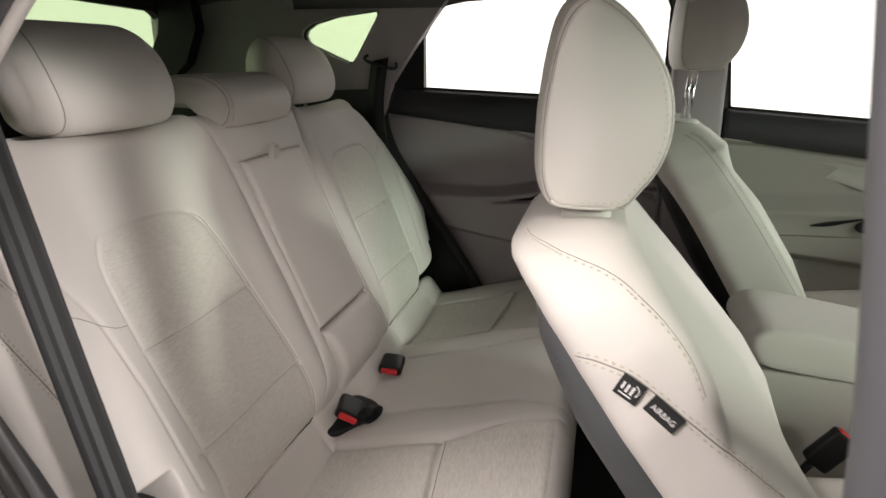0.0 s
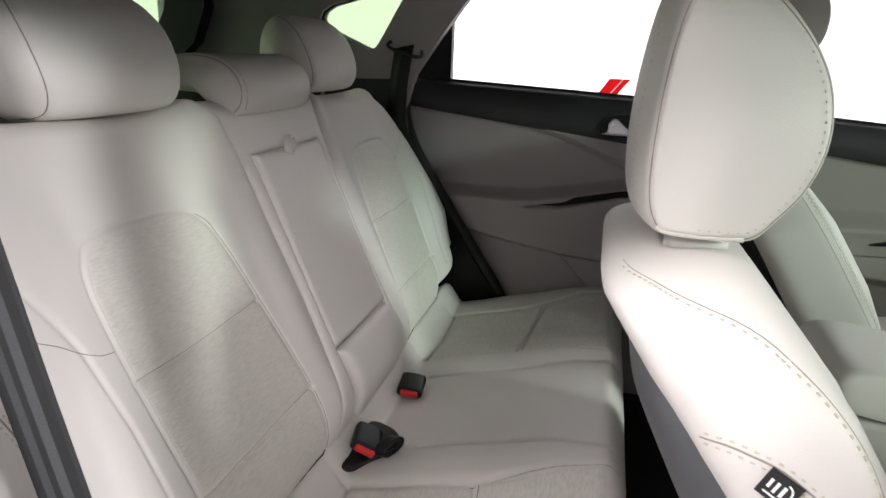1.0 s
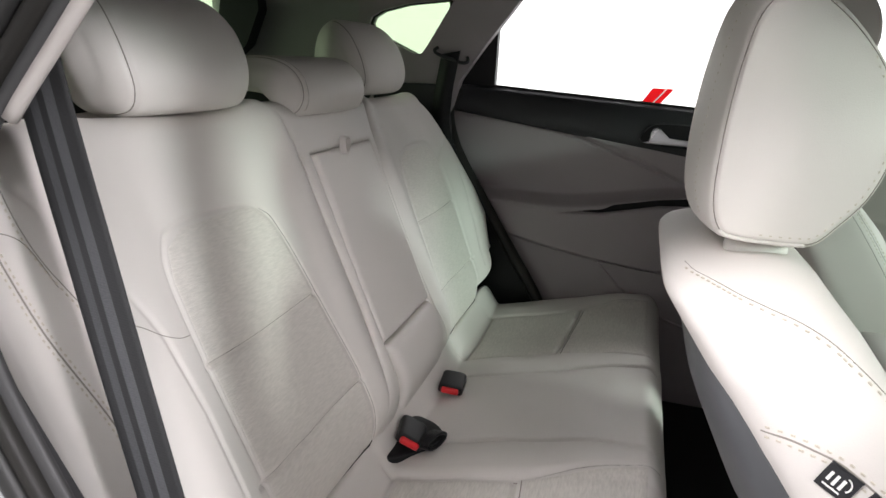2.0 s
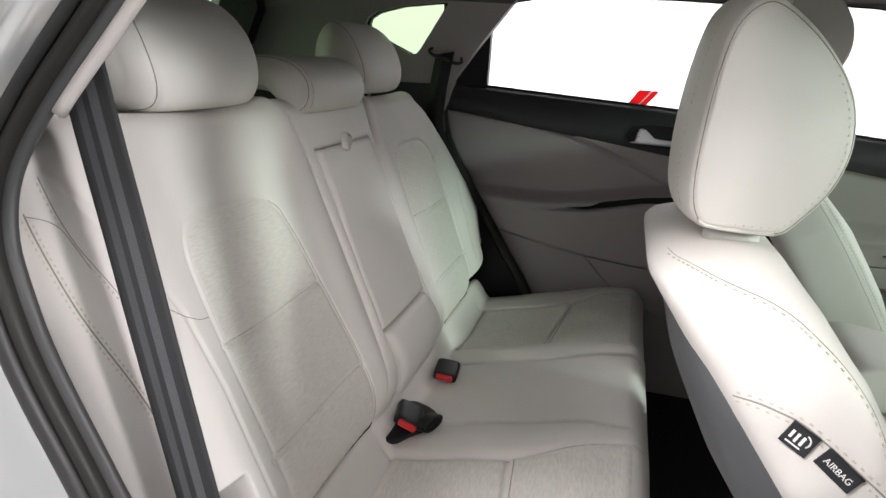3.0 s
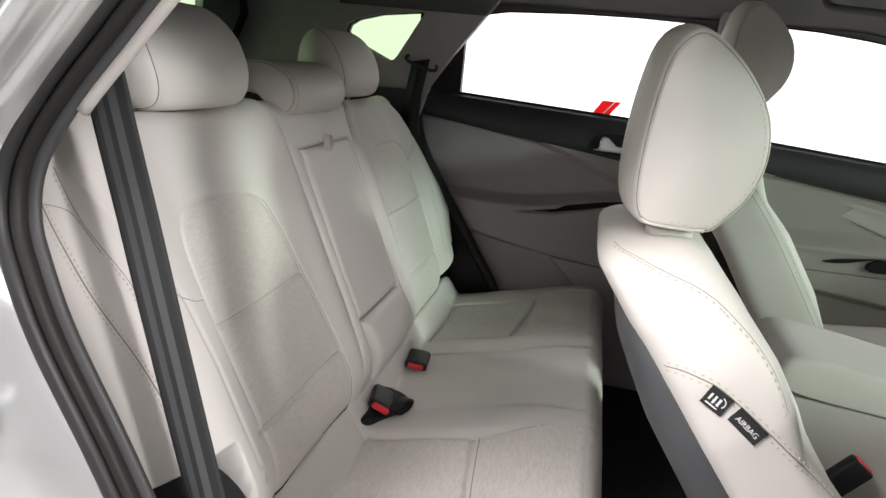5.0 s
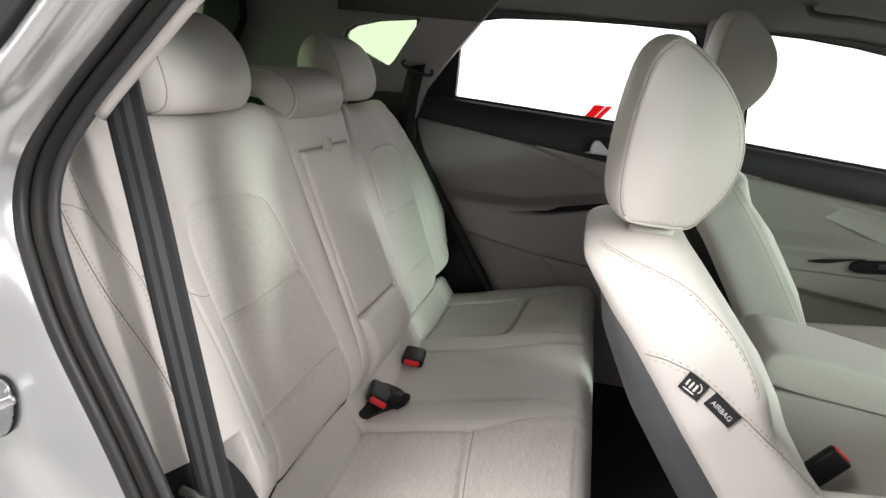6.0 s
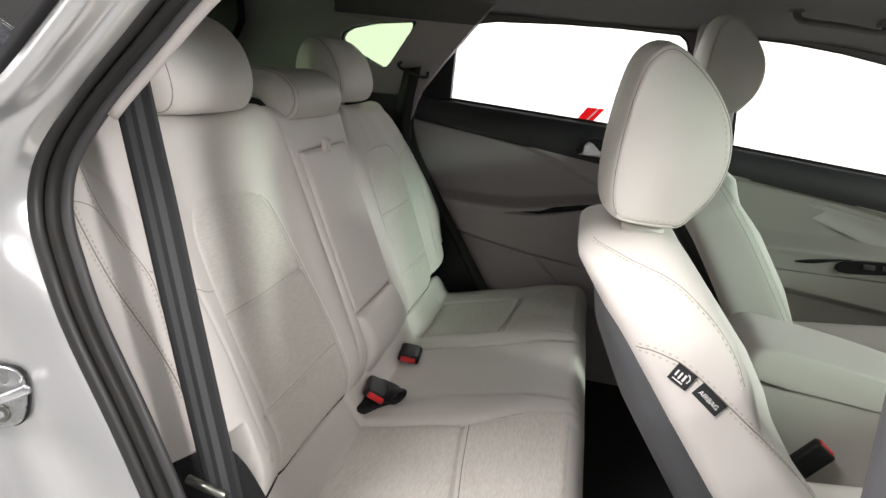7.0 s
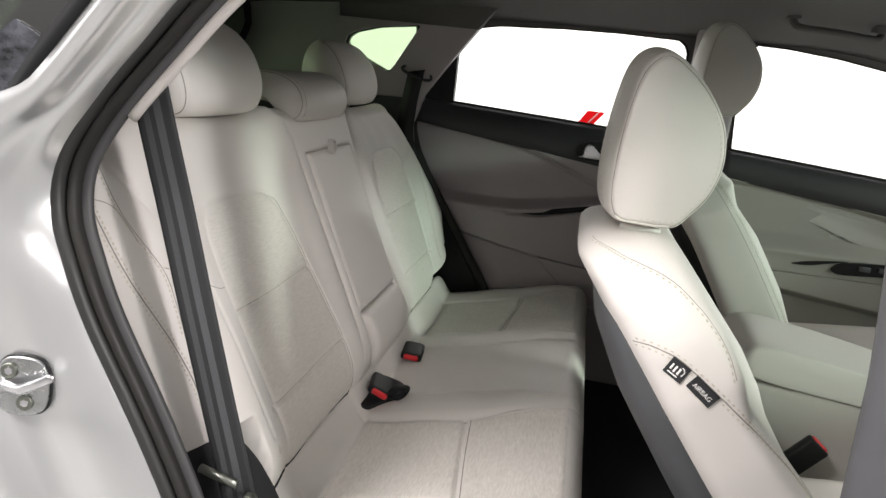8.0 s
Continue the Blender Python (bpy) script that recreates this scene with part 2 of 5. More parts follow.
def loft(rings, closed=True, caps=True):
    """Faces over rings of equal length."""
    rings = [np.asarray(r, float) for r in rings]
    n = len(rings[0])
    verts = [tuple(v) for r in rings for v in r]
    faces = []
    for a in range(len(rings) - 1):
        for b in range(n if closed else n - 1):
            c = (b + 1) % n
            faces.append((a * n + b, a * n + c, (a + 1) * n + c, (a + 1) * n + b))
    if caps and closed:
        faces.append(tuple(range(n))[::-1])
        faces.append(tuple((len(rings) - 1) * n + i for i in range(n)))
    return verts, faces


def rounded(profile, lift, half, r=0.012, dome=0.006, steps=6, groove=0.0, at=0.5):
    """A closed 2D profile swept to both sides with rounded rims and slightly domed ends. lift(a, b, w) gives the place."""
    p = np.array(profile, float)
    mid = p.mean(0)
    size = np.linalg.norm(p - mid, axis=1).mean()
    rings = []

    def ring(w, inset):
        k = 1 - inset / size
        return [lift(*(mid + (q - mid) * k), w) for q in p]

    ends = []
    for i in range(steps + 1):
        a = math.pi / 2 * i / steps
        g = groove if i == round(steps * at) else 0.0
        ends.append((half - r + (r - g) * math.cos(a), r - (r - g) * math.sin(a)))
    inner = [(half + dome * (1 - (1 - f) ** 2), r + (size - r) * f) for f in (0.12, 0.3, 0.55, 0.8, 0.97)]
    left = [(-w, i) for w, i in reversed(inner)] + [(-w, i) for w, i in ends]
    span = [(-(half - r) + 2 * (half - r) * i / 12, 0.0) for i in range(1, 12)]
    right = [(w, i) for w, i in reversed(ends)] + [(w, i) for w, i in inner]
    for w, i in left + span + right:
        rings.append(ring(w, i))
    return fix_normals(*loft(rings))


def seam_loop(profile, lift, half, r, groove, name, mat, parent, size=0.0009, lo=0.0, hi=1.0, at=0.5):
    """The sewn edge that runs round both ends of a rounded() pad, down in its groove."""
    p = np.array(profile, float)
    mid = p.mean(0)
    far = np.linalg.norm(p - mid, axis=1).mean()
    k = 1 - (r - (r - groove) * math.sin(math.pi / 2 * at)) / far
    w = half - r + (r - groove) * math.cos(math.pi / 2 * at)
    a, b = int(lo * len(p)), int(hi * len(p))
    for sign in (-1, 1):
        part(name, *tube([lift(*(mid + (p[i % len(p)] - mid) * k), sign * w) for i in range(a, b + 1)], size, 5), mat, parent)


def tube(points, r, sides=8, closed=False, flat=1.0, up=(0, 0, 1)):
    p = np.array(points, float)
    rings = []
    for i in range(len(p)):
        d = p[min(i + 1, len(p) - 1)] - p[max(i - 1, 0)]
        d = Vector(d).normalized()
        s = d.cross(Vector(up))
        s = s.normalized() if s.length > 1e-4 else Vector((1, 0, 0))
        u = s.cross(d)
        rings.append([Vector(p[i]) + (s * math.cos(a) + u * math.sin(a) * flat) * r for a in (2 * math.pi * k / sides for k in range(sides))])
    return fix_normals(*loft(rings))


def box(lo, hi, bevel=0.004, segs=2):
    bm = bmesh.new()
    bmesh.ops.create_cube(bm, size=1.0)
    for v in bm.verts:
        v.co = Vector([lo[i] + (v.co[i] + 0.5) * (hi[i] - lo[i]) for i in range(3)])
    if bevel:
        bmesh.ops.bevel(bm, geom=bm.edges[:], offset=bevel, segments=segs, affect="EDGES", profile=0.5)
    bm.verts.index_update()
    out = [tuple(v.co) for v in bm.verts], [[v.index for v in f.verts] for f in bm.faces]
    bm.free()
    return out


def moved(shape, m):
    return [tuple(m @ Vector(v)) for v in shape[0]], shape[1]


def joined(*shapes):
    verts, faces = [], []
    for v, f in shapes:
        k = len(verts)
        verts += list(v)
        faces += [tuple(i + k for i in q) for q in f]
    return verts, faces


def slab(outer, holes, lift, thick):
    """A plate with holes: 2D loops, lifted by lift(a, b), and pushed by the vector thick."""
    bm = bmesh.new()
    for loop in (outer, *holes):
        vs = [bm.verts.new(lift(*p)) for p in loop]
        for i in range(len(vs)):
            bm.edges.new((vs[i], vs[(i + 1) % len(vs)]))
    bmesh.ops.triangle_fill(bm, use_beauty=True, use_dissolve=False, edges=bm.edges[:])
    ext = bmesh.ops.extrude_face_region(bm, geom=bm.faces[:] + bm.edges[:] + bm.verts[:])
    for g in ext["geom"]:
        if isinstance(g, bmesh.types.BMVert):
            g.co += Vector(thick)
    bmesh.ops.recalc_face_normals(bm, faces=bm.faces)
    bm.verts.index_update()
    out = [tuple(v.co) for v in bm.verts], [[v.index for v in f.verts] for f in bm.faces]
    bm.free()
    return out


def pad(front, back):
    """A closed cushion: a grid of points (rows of equal length) as its front, with a skirt back along the vector."""
    g = np.asarray(front, float)
    nv, nu = g.shape[:2]
    verts = [tuple(v) for v in g.reshape(-1, 3)]
    faces = [(j * nu + i, j * nu + i + 1, (j + 1) * nu + i + 1, (j + 1) * nu + i) for j in range(nv - 1) for i in range(nu - 1)]
    rim = [i for i in range(nu)] + [j * nu + nu - 1 for j in range(1, nv)] + [(nv - 1) * nu + i for i in range(nu - 2, -1, -1)] + [j * nu for j in range(nv - 2, 0, -1)]
    k = len(verts)
    verts += [tuple(np.array(verts[i]) + np.array(back)) for i in rim]
    n = len(rim)
    faces += [(rim[i], k + i, k + (i + 1) % n, rim[(i + 1) % n]) for i in range(n)]
    faces.append(tuple(k + i for i in range(n)))
    return fix_normals(verts, faces)


def away(a, b, line):
    """Distance in a plane from the points (a, b) to a polyline."""
    best = np.full(np.shape(a), 9.0)
    for (x0, y0), (x1, y1) in zip(line[:-1], line[1:]):
        dx, dy = x1 - x0, y1 - y0
        t = np.clip(((a - x0) * dx + (b - y0) * dy) / (dx * dx + dy * dy + 1e-12), 0, 1)
        best = np.minimum(best, np.hypot(a - x0 - t * dx, b - y0 - t * dy))
    return best


def step(x, a, b):
    t = np.clip((x - a) / (b - a), 0, 1)
    return t * t * (3 - 2 * t)


def surface_of(ob):
    from mathutils.bvhtree import BVHTree
    me = ob.data
    o = origin(ob)
    return BVHTree.FromPolygons([v.co + o for v in me.vertices], [tuple(p.vertices) for p in me.polygons])


def laid(tree, points, way):
    """Points dropped on a surface along a direction: their places and normals."""
    way = Vector(way).normalized()
    out = []
    for p in points:
        hit, nrm, _, _ = tree.ray_cast(Vector(p) - way * 0.3, way, 0.6)
        if hit is not None:
            out.append((hit, nrm if nrm.dot(way) < 0 else -nrm))
    return out


def sewn(tree, points, way, parent, gap=0.0052, rows=(0.0045,), cord=True, both=True, size=1.0, fold=0.0008):
    """A seam on a surface: a dark tube as painted shade, beside rows of stitches."""
    line = even(points, max(12, int(np.linalg.norm(np.diff(np.array(points), axis=0), axis=1).sum() / 0.004)))
    on = laid(tree, line, way)
    if len(on) < 4:
        return
    if cord:
        part("crease_shade", *tube([p - n * fold * 0.5 for p, n in on], fold, 5), SEAM_SHADE, parent)
    verts, faces = [], []
    for off in rows:
        for sign in ((1, -1) if both else (1,)):
            pts = []
            for i, (p, n) in enumerate(on):
                d = (on[min(i + 1, len(on) - 1)][0] - on[max(i - 1, 0)][0]).normalized()
                pts.append((p + d.cross(n).normalized() * off * sign, n, d))
            run = 0.0
            for i in range(1, len(pts)):
                run += (pts[i][0] - pts[i - 1][0]).length
                if run >= gap:
                    run = 0.0
                    p, n, d = pts[i]
                    s = d.cross(n).normalized()
                    k = len(verts)
                    for a in (-1, 1):
                        for b in (-1, 1):
                            for c in (-0.4, 1):
                                w = 0.55 if c > 0 else 1.0
                                verts.append(tuple(p + d * a * 0.0019 * size * (0.75 if c > 0 else 1) + s * b * 0.0010 * size * w + n * (c * 0.0007 + 0.0002) * size))
                    for f in ((0, 1, 3, 2), (4, 6, 7, 5), (0, 4, 5, 1), (2, 3, 7, 6), (1, 5, 7, 3), (0, 2, 6, 4)):
                        faces.append(tuple(k + q for q in f))
    part("stitching", verts, faces, THREAD, parent, "pale beige stitching", smooth=False, kind="stuff")


MID = 1.325  # the car's centre line

# ---------------------------------------------------------------- booth round the car
ground = part("ground", *box((-30, -30, -0.05), (30, 30, 0.0), 0), EPOXY, None, smooth=False)
tagged(ground, "grey smooth studio floor under the car", "floor", kind="structure")

backdrop = part("backdrop", *box((-9, 6.0, 0.0), (11, 6.05, 4.2), 0), GLOW, None, smooth=False)
tagged(backdrop, "white lit wall of the photo booth behind the car", "booth wall", kind="structure")

behind = part("backdrop", *box((-8.05, -6.0, 0.0), (-8.0, 5.9, 4.2), 0), GLOW, None, smooth=False)
tagged(behind, "white lit end wall of the photo booth", "booth wall", kind="structure")

# ---------------------------------------------------------------- shell of the car
floor_pan = part("floor", *box((-1.65, 0.42, 0.27), (1.5, 2.20, 0.30), 0.002), CARPET, None, smooth=False)
tagged(floor_pan, "black carpet on the floor of the car", "carpet", kind="structure")


def roof_z(x, y):
    side = np.clip(np.abs(y - MID) / 0.83, 0, 1)
    z = 1.495 + 0.115 * (1 - side ** 2.6)
    z = z - 0.055 * step(-x, 0.35, 1.45) - 0.10 * step(x, 0.5, 1.3)
    return z


def sheet(grid, off):
    """A bent sheet of even thickness."""
    g = np.array(grid, float)
    nu, nv = g.shape[:2]
    flat = g.reshape(-1, 3)
    verts = [tuple(p) for p in flat] + [tuple(p + np.array(off)) for p in flat]
    n, faces = nu * nv, []
    for i in range(nu - 1):
        for j in range(nv - 1):
            q = (i * nv + j, (i + 1) * nv + j, (i + 1) * nv + j + 1, i * nv + j + 1)
            faces += [q, tuple(n + k for k in reversed(q))]
    rim = [i * nv for i in range(nu)] + [(nu - 1) * nv + j for j in range(1, nv)] + [i * nv + nv - 1 for i in range(nu - 2, -1, -1)] + list(range(nv - 2, 0, -1))
    for a, b in zip(rim, rim[1:] + rim[:1]):
        faces.append((b, a, n + a, n + b))
    return fix_normals(verts, faces)


def build_ceiling():
    xs, ys = np.linspace(-1.5, 1.25, 60), np.linspace(0.50, 2.15, 50)
    g = [[(x, y, float(roof_z(x, y))) for y in ys] for x in xs]
    ob = part("ceiling", *sheet(g, (0, 0, 0.03)), HEADLINER, None)
    tagged(ob, "dark grey cloth headliner of the car roof", "ceiling", kind="structure")
    roof = [[(x, y, float(roof_z(x, y)) + 0.034) for y in ys] for x in xs]
    ob = part("roof", *sheet(roof, (0, 0, 0.01)), PAINT, None)
    tagged(ob, "silver painted steel car roof", "car roof", kind="structure")


build_ceiling()


def far_wall(a, b):
    return (a, 2.10 + 0.04 * float(step(a, -0.9, -0.5)), b)


REAR_WIN = [(-0.583, 1.204), (-0.18, 1.188), (0.15, 1.172), (0.168, 1.20), (0.172, 1.445), (0.162, 1.468), (0.14, 1.484), (-0.05, 1.488), (-0.23, 1.485), (-0.45, 1.474), (-0.515, 1.462), (-0.545, 1.43), (-0.595, 1.345)]
FRONT_WIN = [(0.36, 1.155), (0.60, 1.137), (0.90, 1.118), (1.15, 1.10), (1.12, 1.20), (0.95, 1.36), (0.80, 1.445), (0.62, 1.474), (0.47, 1.489), (0.375, 1.492), (0.35, 1.48), (0.345, 1.30)]
QUARTER = [(-0.955, 1.372), (-0.945, 1.352), (-0.92, 1.338), (-0.86, 1.312), (-0.805, 1.288), (-0.79, 1.290), (-0.775, 1.31), (-0.70, 1.443), (-0.71, 1.447), (-0.84, 1.430), (-0.92, 1.408), (-0.948, 1.39)]


def build_far_side():
    # C pillar and rear quarter trim with its window
    outer = [(-0.99, 0.95), (-0.72, 0.95), (-0.70, 1.10), (-0.668, 1.222), (-0.60, 1.325), (-0.507, 1.452), (-0.99, 1.452)]
    q = part("wall_quarter", *slab(outer, [QUARTER], lambda a, b: (a, 2.05 + 0.035 * float(step(a, -0.9, -0.55)), b), (0, 0.035, 0)), GREY_TRIM, None, smooth=False)
    tagged(q, "warm grey plastic trim of the rear pillar round a small window", "pillar trim", kind="structure")
    side = part("trim_roof_side", *slab([(-1.48, 1.4525), (-0.507, 1.4525), (-0.46, 1.51), (-0.40, 1.56), (-1.48, 1.56)], [], lambda a, b: (a, 2.05 + 0.035 * float(step(a, -0.9, -0.55)) - 0.25 * (b - 1.4525), b), (0, 0.035, 0)), HEADLINER, None, smooth=False)
    tagged(side, "dark grey headliner cloth above the rear pillar", "headliner", kind="structure")
    win = thing("window_1", (-0.83, 2.1, 1.37), "small green-tinted rear quarter window in the pillar", "car window", kind="structure")
    c = np.mean(QUARTER, axis=0)
    big = [tuple(c + (np.array(p) - c) * 1.10) for p in QUARTER]
    small = [tuple(c + (np.array(p) - c) * 0.965) for p in QUARTER]
    pane = part("pane", *slab(big, [], lambda a, b: (a, 2.094, b), (0, 0.004, 0)), GREEN_GLASS, win, "pale green tinted glass", smooth=False)
    part("rubber_surround", *slab([tuple(c + (np.array(p) - c) * 1.005) for p in QUARTER], [small], lambda a, b: (a, 2.062 + 0.03 * float(step(a, -0.9, -0.55)), b), (0, 0.03, 0)), RUBBER, win, "black rubber surround")
    # dark lower shelf trim behind the seat
    low = part("wall_cargo", *slab([(-1.5, 0.30), (-0.62, 0.30), (-0.66, 0.9), (-0.70, 1.208), (-1.5, 1.19)], [], lambda a, b: (a, 2.035, b), (0, 0.03, 0)), DARK_TRIM, None, smooth=False)
    tagged(low, "black plastic side trim behind the rear seat", "side trim", kind="structure")
    low = part("wall_cargo_upper", *slab([(-1.5, 1.15), (-0.985, 1.15), (-0.985, 1.50), (-1.5, 1.50)], [], lambda a, b: (a, 2.052, b), (0, 0.03, 0)), SMOKE, None, smooth=False)
    tagged(low, "dark grey upper side trim of the boot", "side trim", kind="structure")
    # D pillar, black, curved
    d = [(-1.31, 1.52), (-1.44, 1.52), (-1.425, 1.44), (-1.435, 1.38), (-1.47, 1.32), (-1.505, 1.26), (-1.54, 1.19), (-1.66, 1.12), (-1.66, 0.3), (-1.60, 0.3), (-1.50, 1.12), (-1.44, 1.205), (-1.34, 1.29), (-1.295, 1.395)]
    p = part("trim_rear_pillar", *slab(d, [], lambda a, b: (a, 1.99, b), (0, 0.05, 0)), BLACK, None, smooth=False)
    tagged(p, "black plastic pillar trim beside the tailgate", "pillar trim", kind="structure")
    # outer closing panel below the belt line
    o = part("wall_far", *slab([(-1.6, 0.30), (1.4, 0.30), (1.4, 1.09), (0.36, 1.14), (0.15, 1.16), (-0.62, 1.195), (-1.6, 1.19)], [], lambda a, b: (a, 2.175, b), (0, 0.02, 0)), PAINT, None, smooth=False)
    tagged(o, "silver painted outer side panel of the car", "car body panel", kind="structure")
    # upper side rail with the two window openings
    rail = [(-0.72, 1.17), (-0.30, 1.165), (0.15, 1.15), (0.36, 1.13), (1.20, 1.06), (1.25, 1.10), (1.02, 1.36), (0.86, 1.47), (0.60, 1.53), (-0.74, 1.53)]
    r = part("wall_window_frames", *slab(rail, [REAR_WIN, FRONT_WIN], lambda a, b: (a, 2.15, b), (0, 0.03, 0)), HEADLINER, None, smooth=False)
    tagged(r, "dark grey window frames of the closed doors", "window frame", kind="structure")
    for name, loop, label in (("window_2", REAR_WIN, "closed rear door window, white light outside"), ("window_3", FRONT_WIN, "closed front door window, white light outside")):
        w = thing(name, (loop[0][0], 2.165, loop[0][1]), label, "car window", kind="structure")
        c = np.mean(loop, axis=0)
        pane = part("pane", *slab([tuple(c + (np.array(p) - c) * 1.02) for p in loop], [], lambda a, b: (a, 2.163, b), (0, 0.004, 0)), CLEAR_GLASS, w, smooth=False)
        part("window_seal", *slab([tuple(c + (np.array(p) - c) * 1.006) for p in loop], [[tuple(c + (np.array(p) - c) * 0.988) for p in loop]], lambda a, b: (a, 2.146, b), (0, 0.012, 0)), RUBBER, w, "black rubber window seal")
    # fixed divider at the back of the rear door window
    tri = thing("window_divider", (-0.6, 2.14, 1.2), "black triangular divider behind the rear door window", "window divider", kind="structure")
    part("panel", *slab([(-0.735, 1.155), (-0.575, 1.175), (-0.575, 1.375), (-0.60, 1.345), (-0.665, 1.235)], [], lambda a, b: (a, 2.135, b), (0, 0.03, 0)), BLACK, tri, smooth=False)
    # B pillar
    bp = part("trim_pillar", *moved(box((0.185, 2.085, 0.5), (0.335, 2.145, 1.53), 0.015, 3), Matrix.Identity(4)), GREY_TRIM, None)
    tagged(bp, "warm grey plastic trim of the pillar between the doors", "pillar trim", kind="structure")


build_far_side()


def door_skin(name, x0, x1, z0, top, depth, mat, parent, dx=0.006, back=(0, 0.03, 0), label=""):
    nx, nz = int((x1 - x0) / dx), 240
    xs = np.linspace(x0, x1, nx)
    rows = []
    for j in range(nz):
        f = j / (nz - 1)
        zs = z0 + (top(xs) - z0) * f
        ys = 2.14 - depth(xs, zs)
        rows.append(np.stack([xs, ys, zs], -1))
    return part(name, *pad(rows, back), mat, parent, label)


def build_far_doors():
    d = thing("door_1", (-0.25, 2.15, 0.45), "closed rear car door with grey trim and pull pocket", "car door", kind="structure")
    top = lambda x: 1.133 - 0.122 * (x + 0.69)

    slot_lo = lambda x: np.interp(x, [-0.35, -0.22, -0.054, 0.10], [0.849, 0.858, 0.899, 0.915])
    slot_hi = lambda x: np.interp(x, [-0.35, -0.21, -0.178, -0.057, 0.10], [0.853, 0.878, 0.896, 0.922, 0.942])

    def depth(x, z):
        sweep = np.interp(x, [-0.72, -0.584, -0.48, -0.376, -0.285, -0.195, -0.07, 0.17], [1.127, 1.124, 1.113, 1.096, 1.073, 1.046, 0.999, 0.89])
        ledge = np.interp(x, [-0.72, -0.536, -0.40, -0.30, -0.20, -0.05, 0.17], [0.885, 0.883, 0.880, 0.884, 0.902, 0.930, 0.955])
        lower = np.interp(x, [-0.72, -0.48, -0.34, -0.20, -0.06, 0.17], [0.80, 0.765, 0.738, 0.716, 0.704, 0.70])
        y = 0.012 + 0.016 * step(z - sweep, -0.004, 0.014) - 0.005 * np.exp(-((z - sweep + 0.003) / 0.005) ** 2)
        y = y - 0.010 * np.exp(-((z - 0.5 * (sweep + ledge)) / 0.06) ** 2)
        y = y + 0.050 * step(ledge - z, -0.022, 0.012) + 0.006 * np.exp(-((z - ledge + 0.012) / 0.010) ** 2)
        y = y - 0.026 * step(lower - z, -0.006, 0.010) + 0.10 * np.clip(lower - z - 0.01, 0, 0.35)
        hole = step(z - slot_lo(x), 0.0, 0.006) * step(slot_hi(x) - z, 0.0, 0.006) * step(x, -0.345, -0.325)
        return (y - 0.030 * hole) * step(x, -0.745, -0.66)

    door_skin("trim_panel", -0.72, 0.17, 0.30, top, depth, GREY_TRIM, d)
    cap = lambda x: 1.205 - 0.045 * (x + 0.58)
    xs = np.linspace(-0.745, 0.17, 60)
    rings = []
    for x in xs:
        zt, zb = float(cap(x)) , float(top(x))
        rings.append([(x, 2.152, zt - 0.004), (x, 2.138, zt + 0.002), (x, 2.118, zt - 0.008), (x, 2.106, zb + 0.03), (x, 2.108, zb + 0.004), (x, 2.118, zb - 0.004), (x, 2.152, zb - 0.004)])
    part("belt_cap", *fix_normals(*loft(rings)), DARK_TRIM, d, "charcoal upper door cap")
    xs = np.linspace(-0.58, 0.16, 40)
    part("window_strip", *tube([(x, 2.142, float(cap(x)) + 0.004) for x in xs], 0.005, 6), RUBBER, d, "pale edged window strip")
    # pull pocket: a black-lined slot that widens forward
    xs = np.linspace(-0.345, 0.10, 40)
    loop = [(x, float(slot_hi(x)) + 0.003) for x in xs] + [(x, float(slot_lo(x)) - 0.003) for x in xs[::-1]]
    part("pull_pocket", *slab(loop, [], lambda a, b: (a, 2.14 - 0.046 + 0.010 * float(step(-a, 0.1, 0.34)), b), (0, 0.006, 0)), CARPET, d, "black pull pocket", smooth=False)
    # bottle pocket low in front, with a rolled rim
    rim = catmull([(-0.205, 0.716), (-0.19, 0.70), (-0.135, 0.648), (-0.075, 0.605), (0.02, 0.56), (0.15, 0.53)], 40)
    low = [tuple(q) for q in rim] + [(0.15, 0.698), (0.0, 0.700)]
    pk = part("bottle_pocket", *slab(low, [], lambda a, b: (a, 2.072, b), (0, 0.06, 0)), GREY_TRIM, d, smooth=False)
    part("pocket_rim", *tube([(p, 2.072, q) for p, q in rim], 0.004, 8), GREY_TRIM, pk, "rolled pocket rim")
    bez = catmull([(-0.131, 1.090), (-0.118, 1.115), (-0.093, 1.134), (-0.038, 1.138), (0.06, 1.130), (0.085, 1.095), (0.05, 1.068), (-0.03, 1.070), (-0.10, 1.074)], 60, True)
    b = part("handle_bezel", *slab([tuple(q) for q in bez], [], lambda a, b: (a, 2.103, b), (0, 0.02, 0)), BLACK, d, "black handle recess", smooth=False)
    part("bezel_rim", *tube([(p, 2.103, q) for p, q in np.vstack([bez, bez[:1]])], 0.0025, 6), DARK_TRIM, b, "charcoal rim of the recess")
    flap = catmull([(-0.106, 1.087), (-0.103, 1.112), (-0.095, 1.124), (-0.082, 1.125), (-0.074, 1.115), (-0.069, 1.094), (-0.045, 1.091), (0.045, 1.092), (0.062, 1.087), (0.045, 1.080), (-0.06, 1.079), (-0.118, 1.081)], 70, True)
    part("door_handle", *rounded(flap, lambda a, c, w: (a, 2.092 + w, c), 0.007, 0.004, 0.002, 4), HANDLE, b, "satin chrome door handle")
    # sticker on the glass
    for k, mat in ((0, RED_VINYL), (1, STRIPE), (2, RED_VINYL)):
        x0, w = -0.146 + (0.0, 0.029, 0.034)[k], (0.029, 0.005, 0.018)[k]
        s = 0.040
        pts = [(x0, 1.182), (x0 + w, 1.180), (x0 + w + s, 1.232), (x0 + s * (0.82 if k == 0 else 1.0), 1.232)]
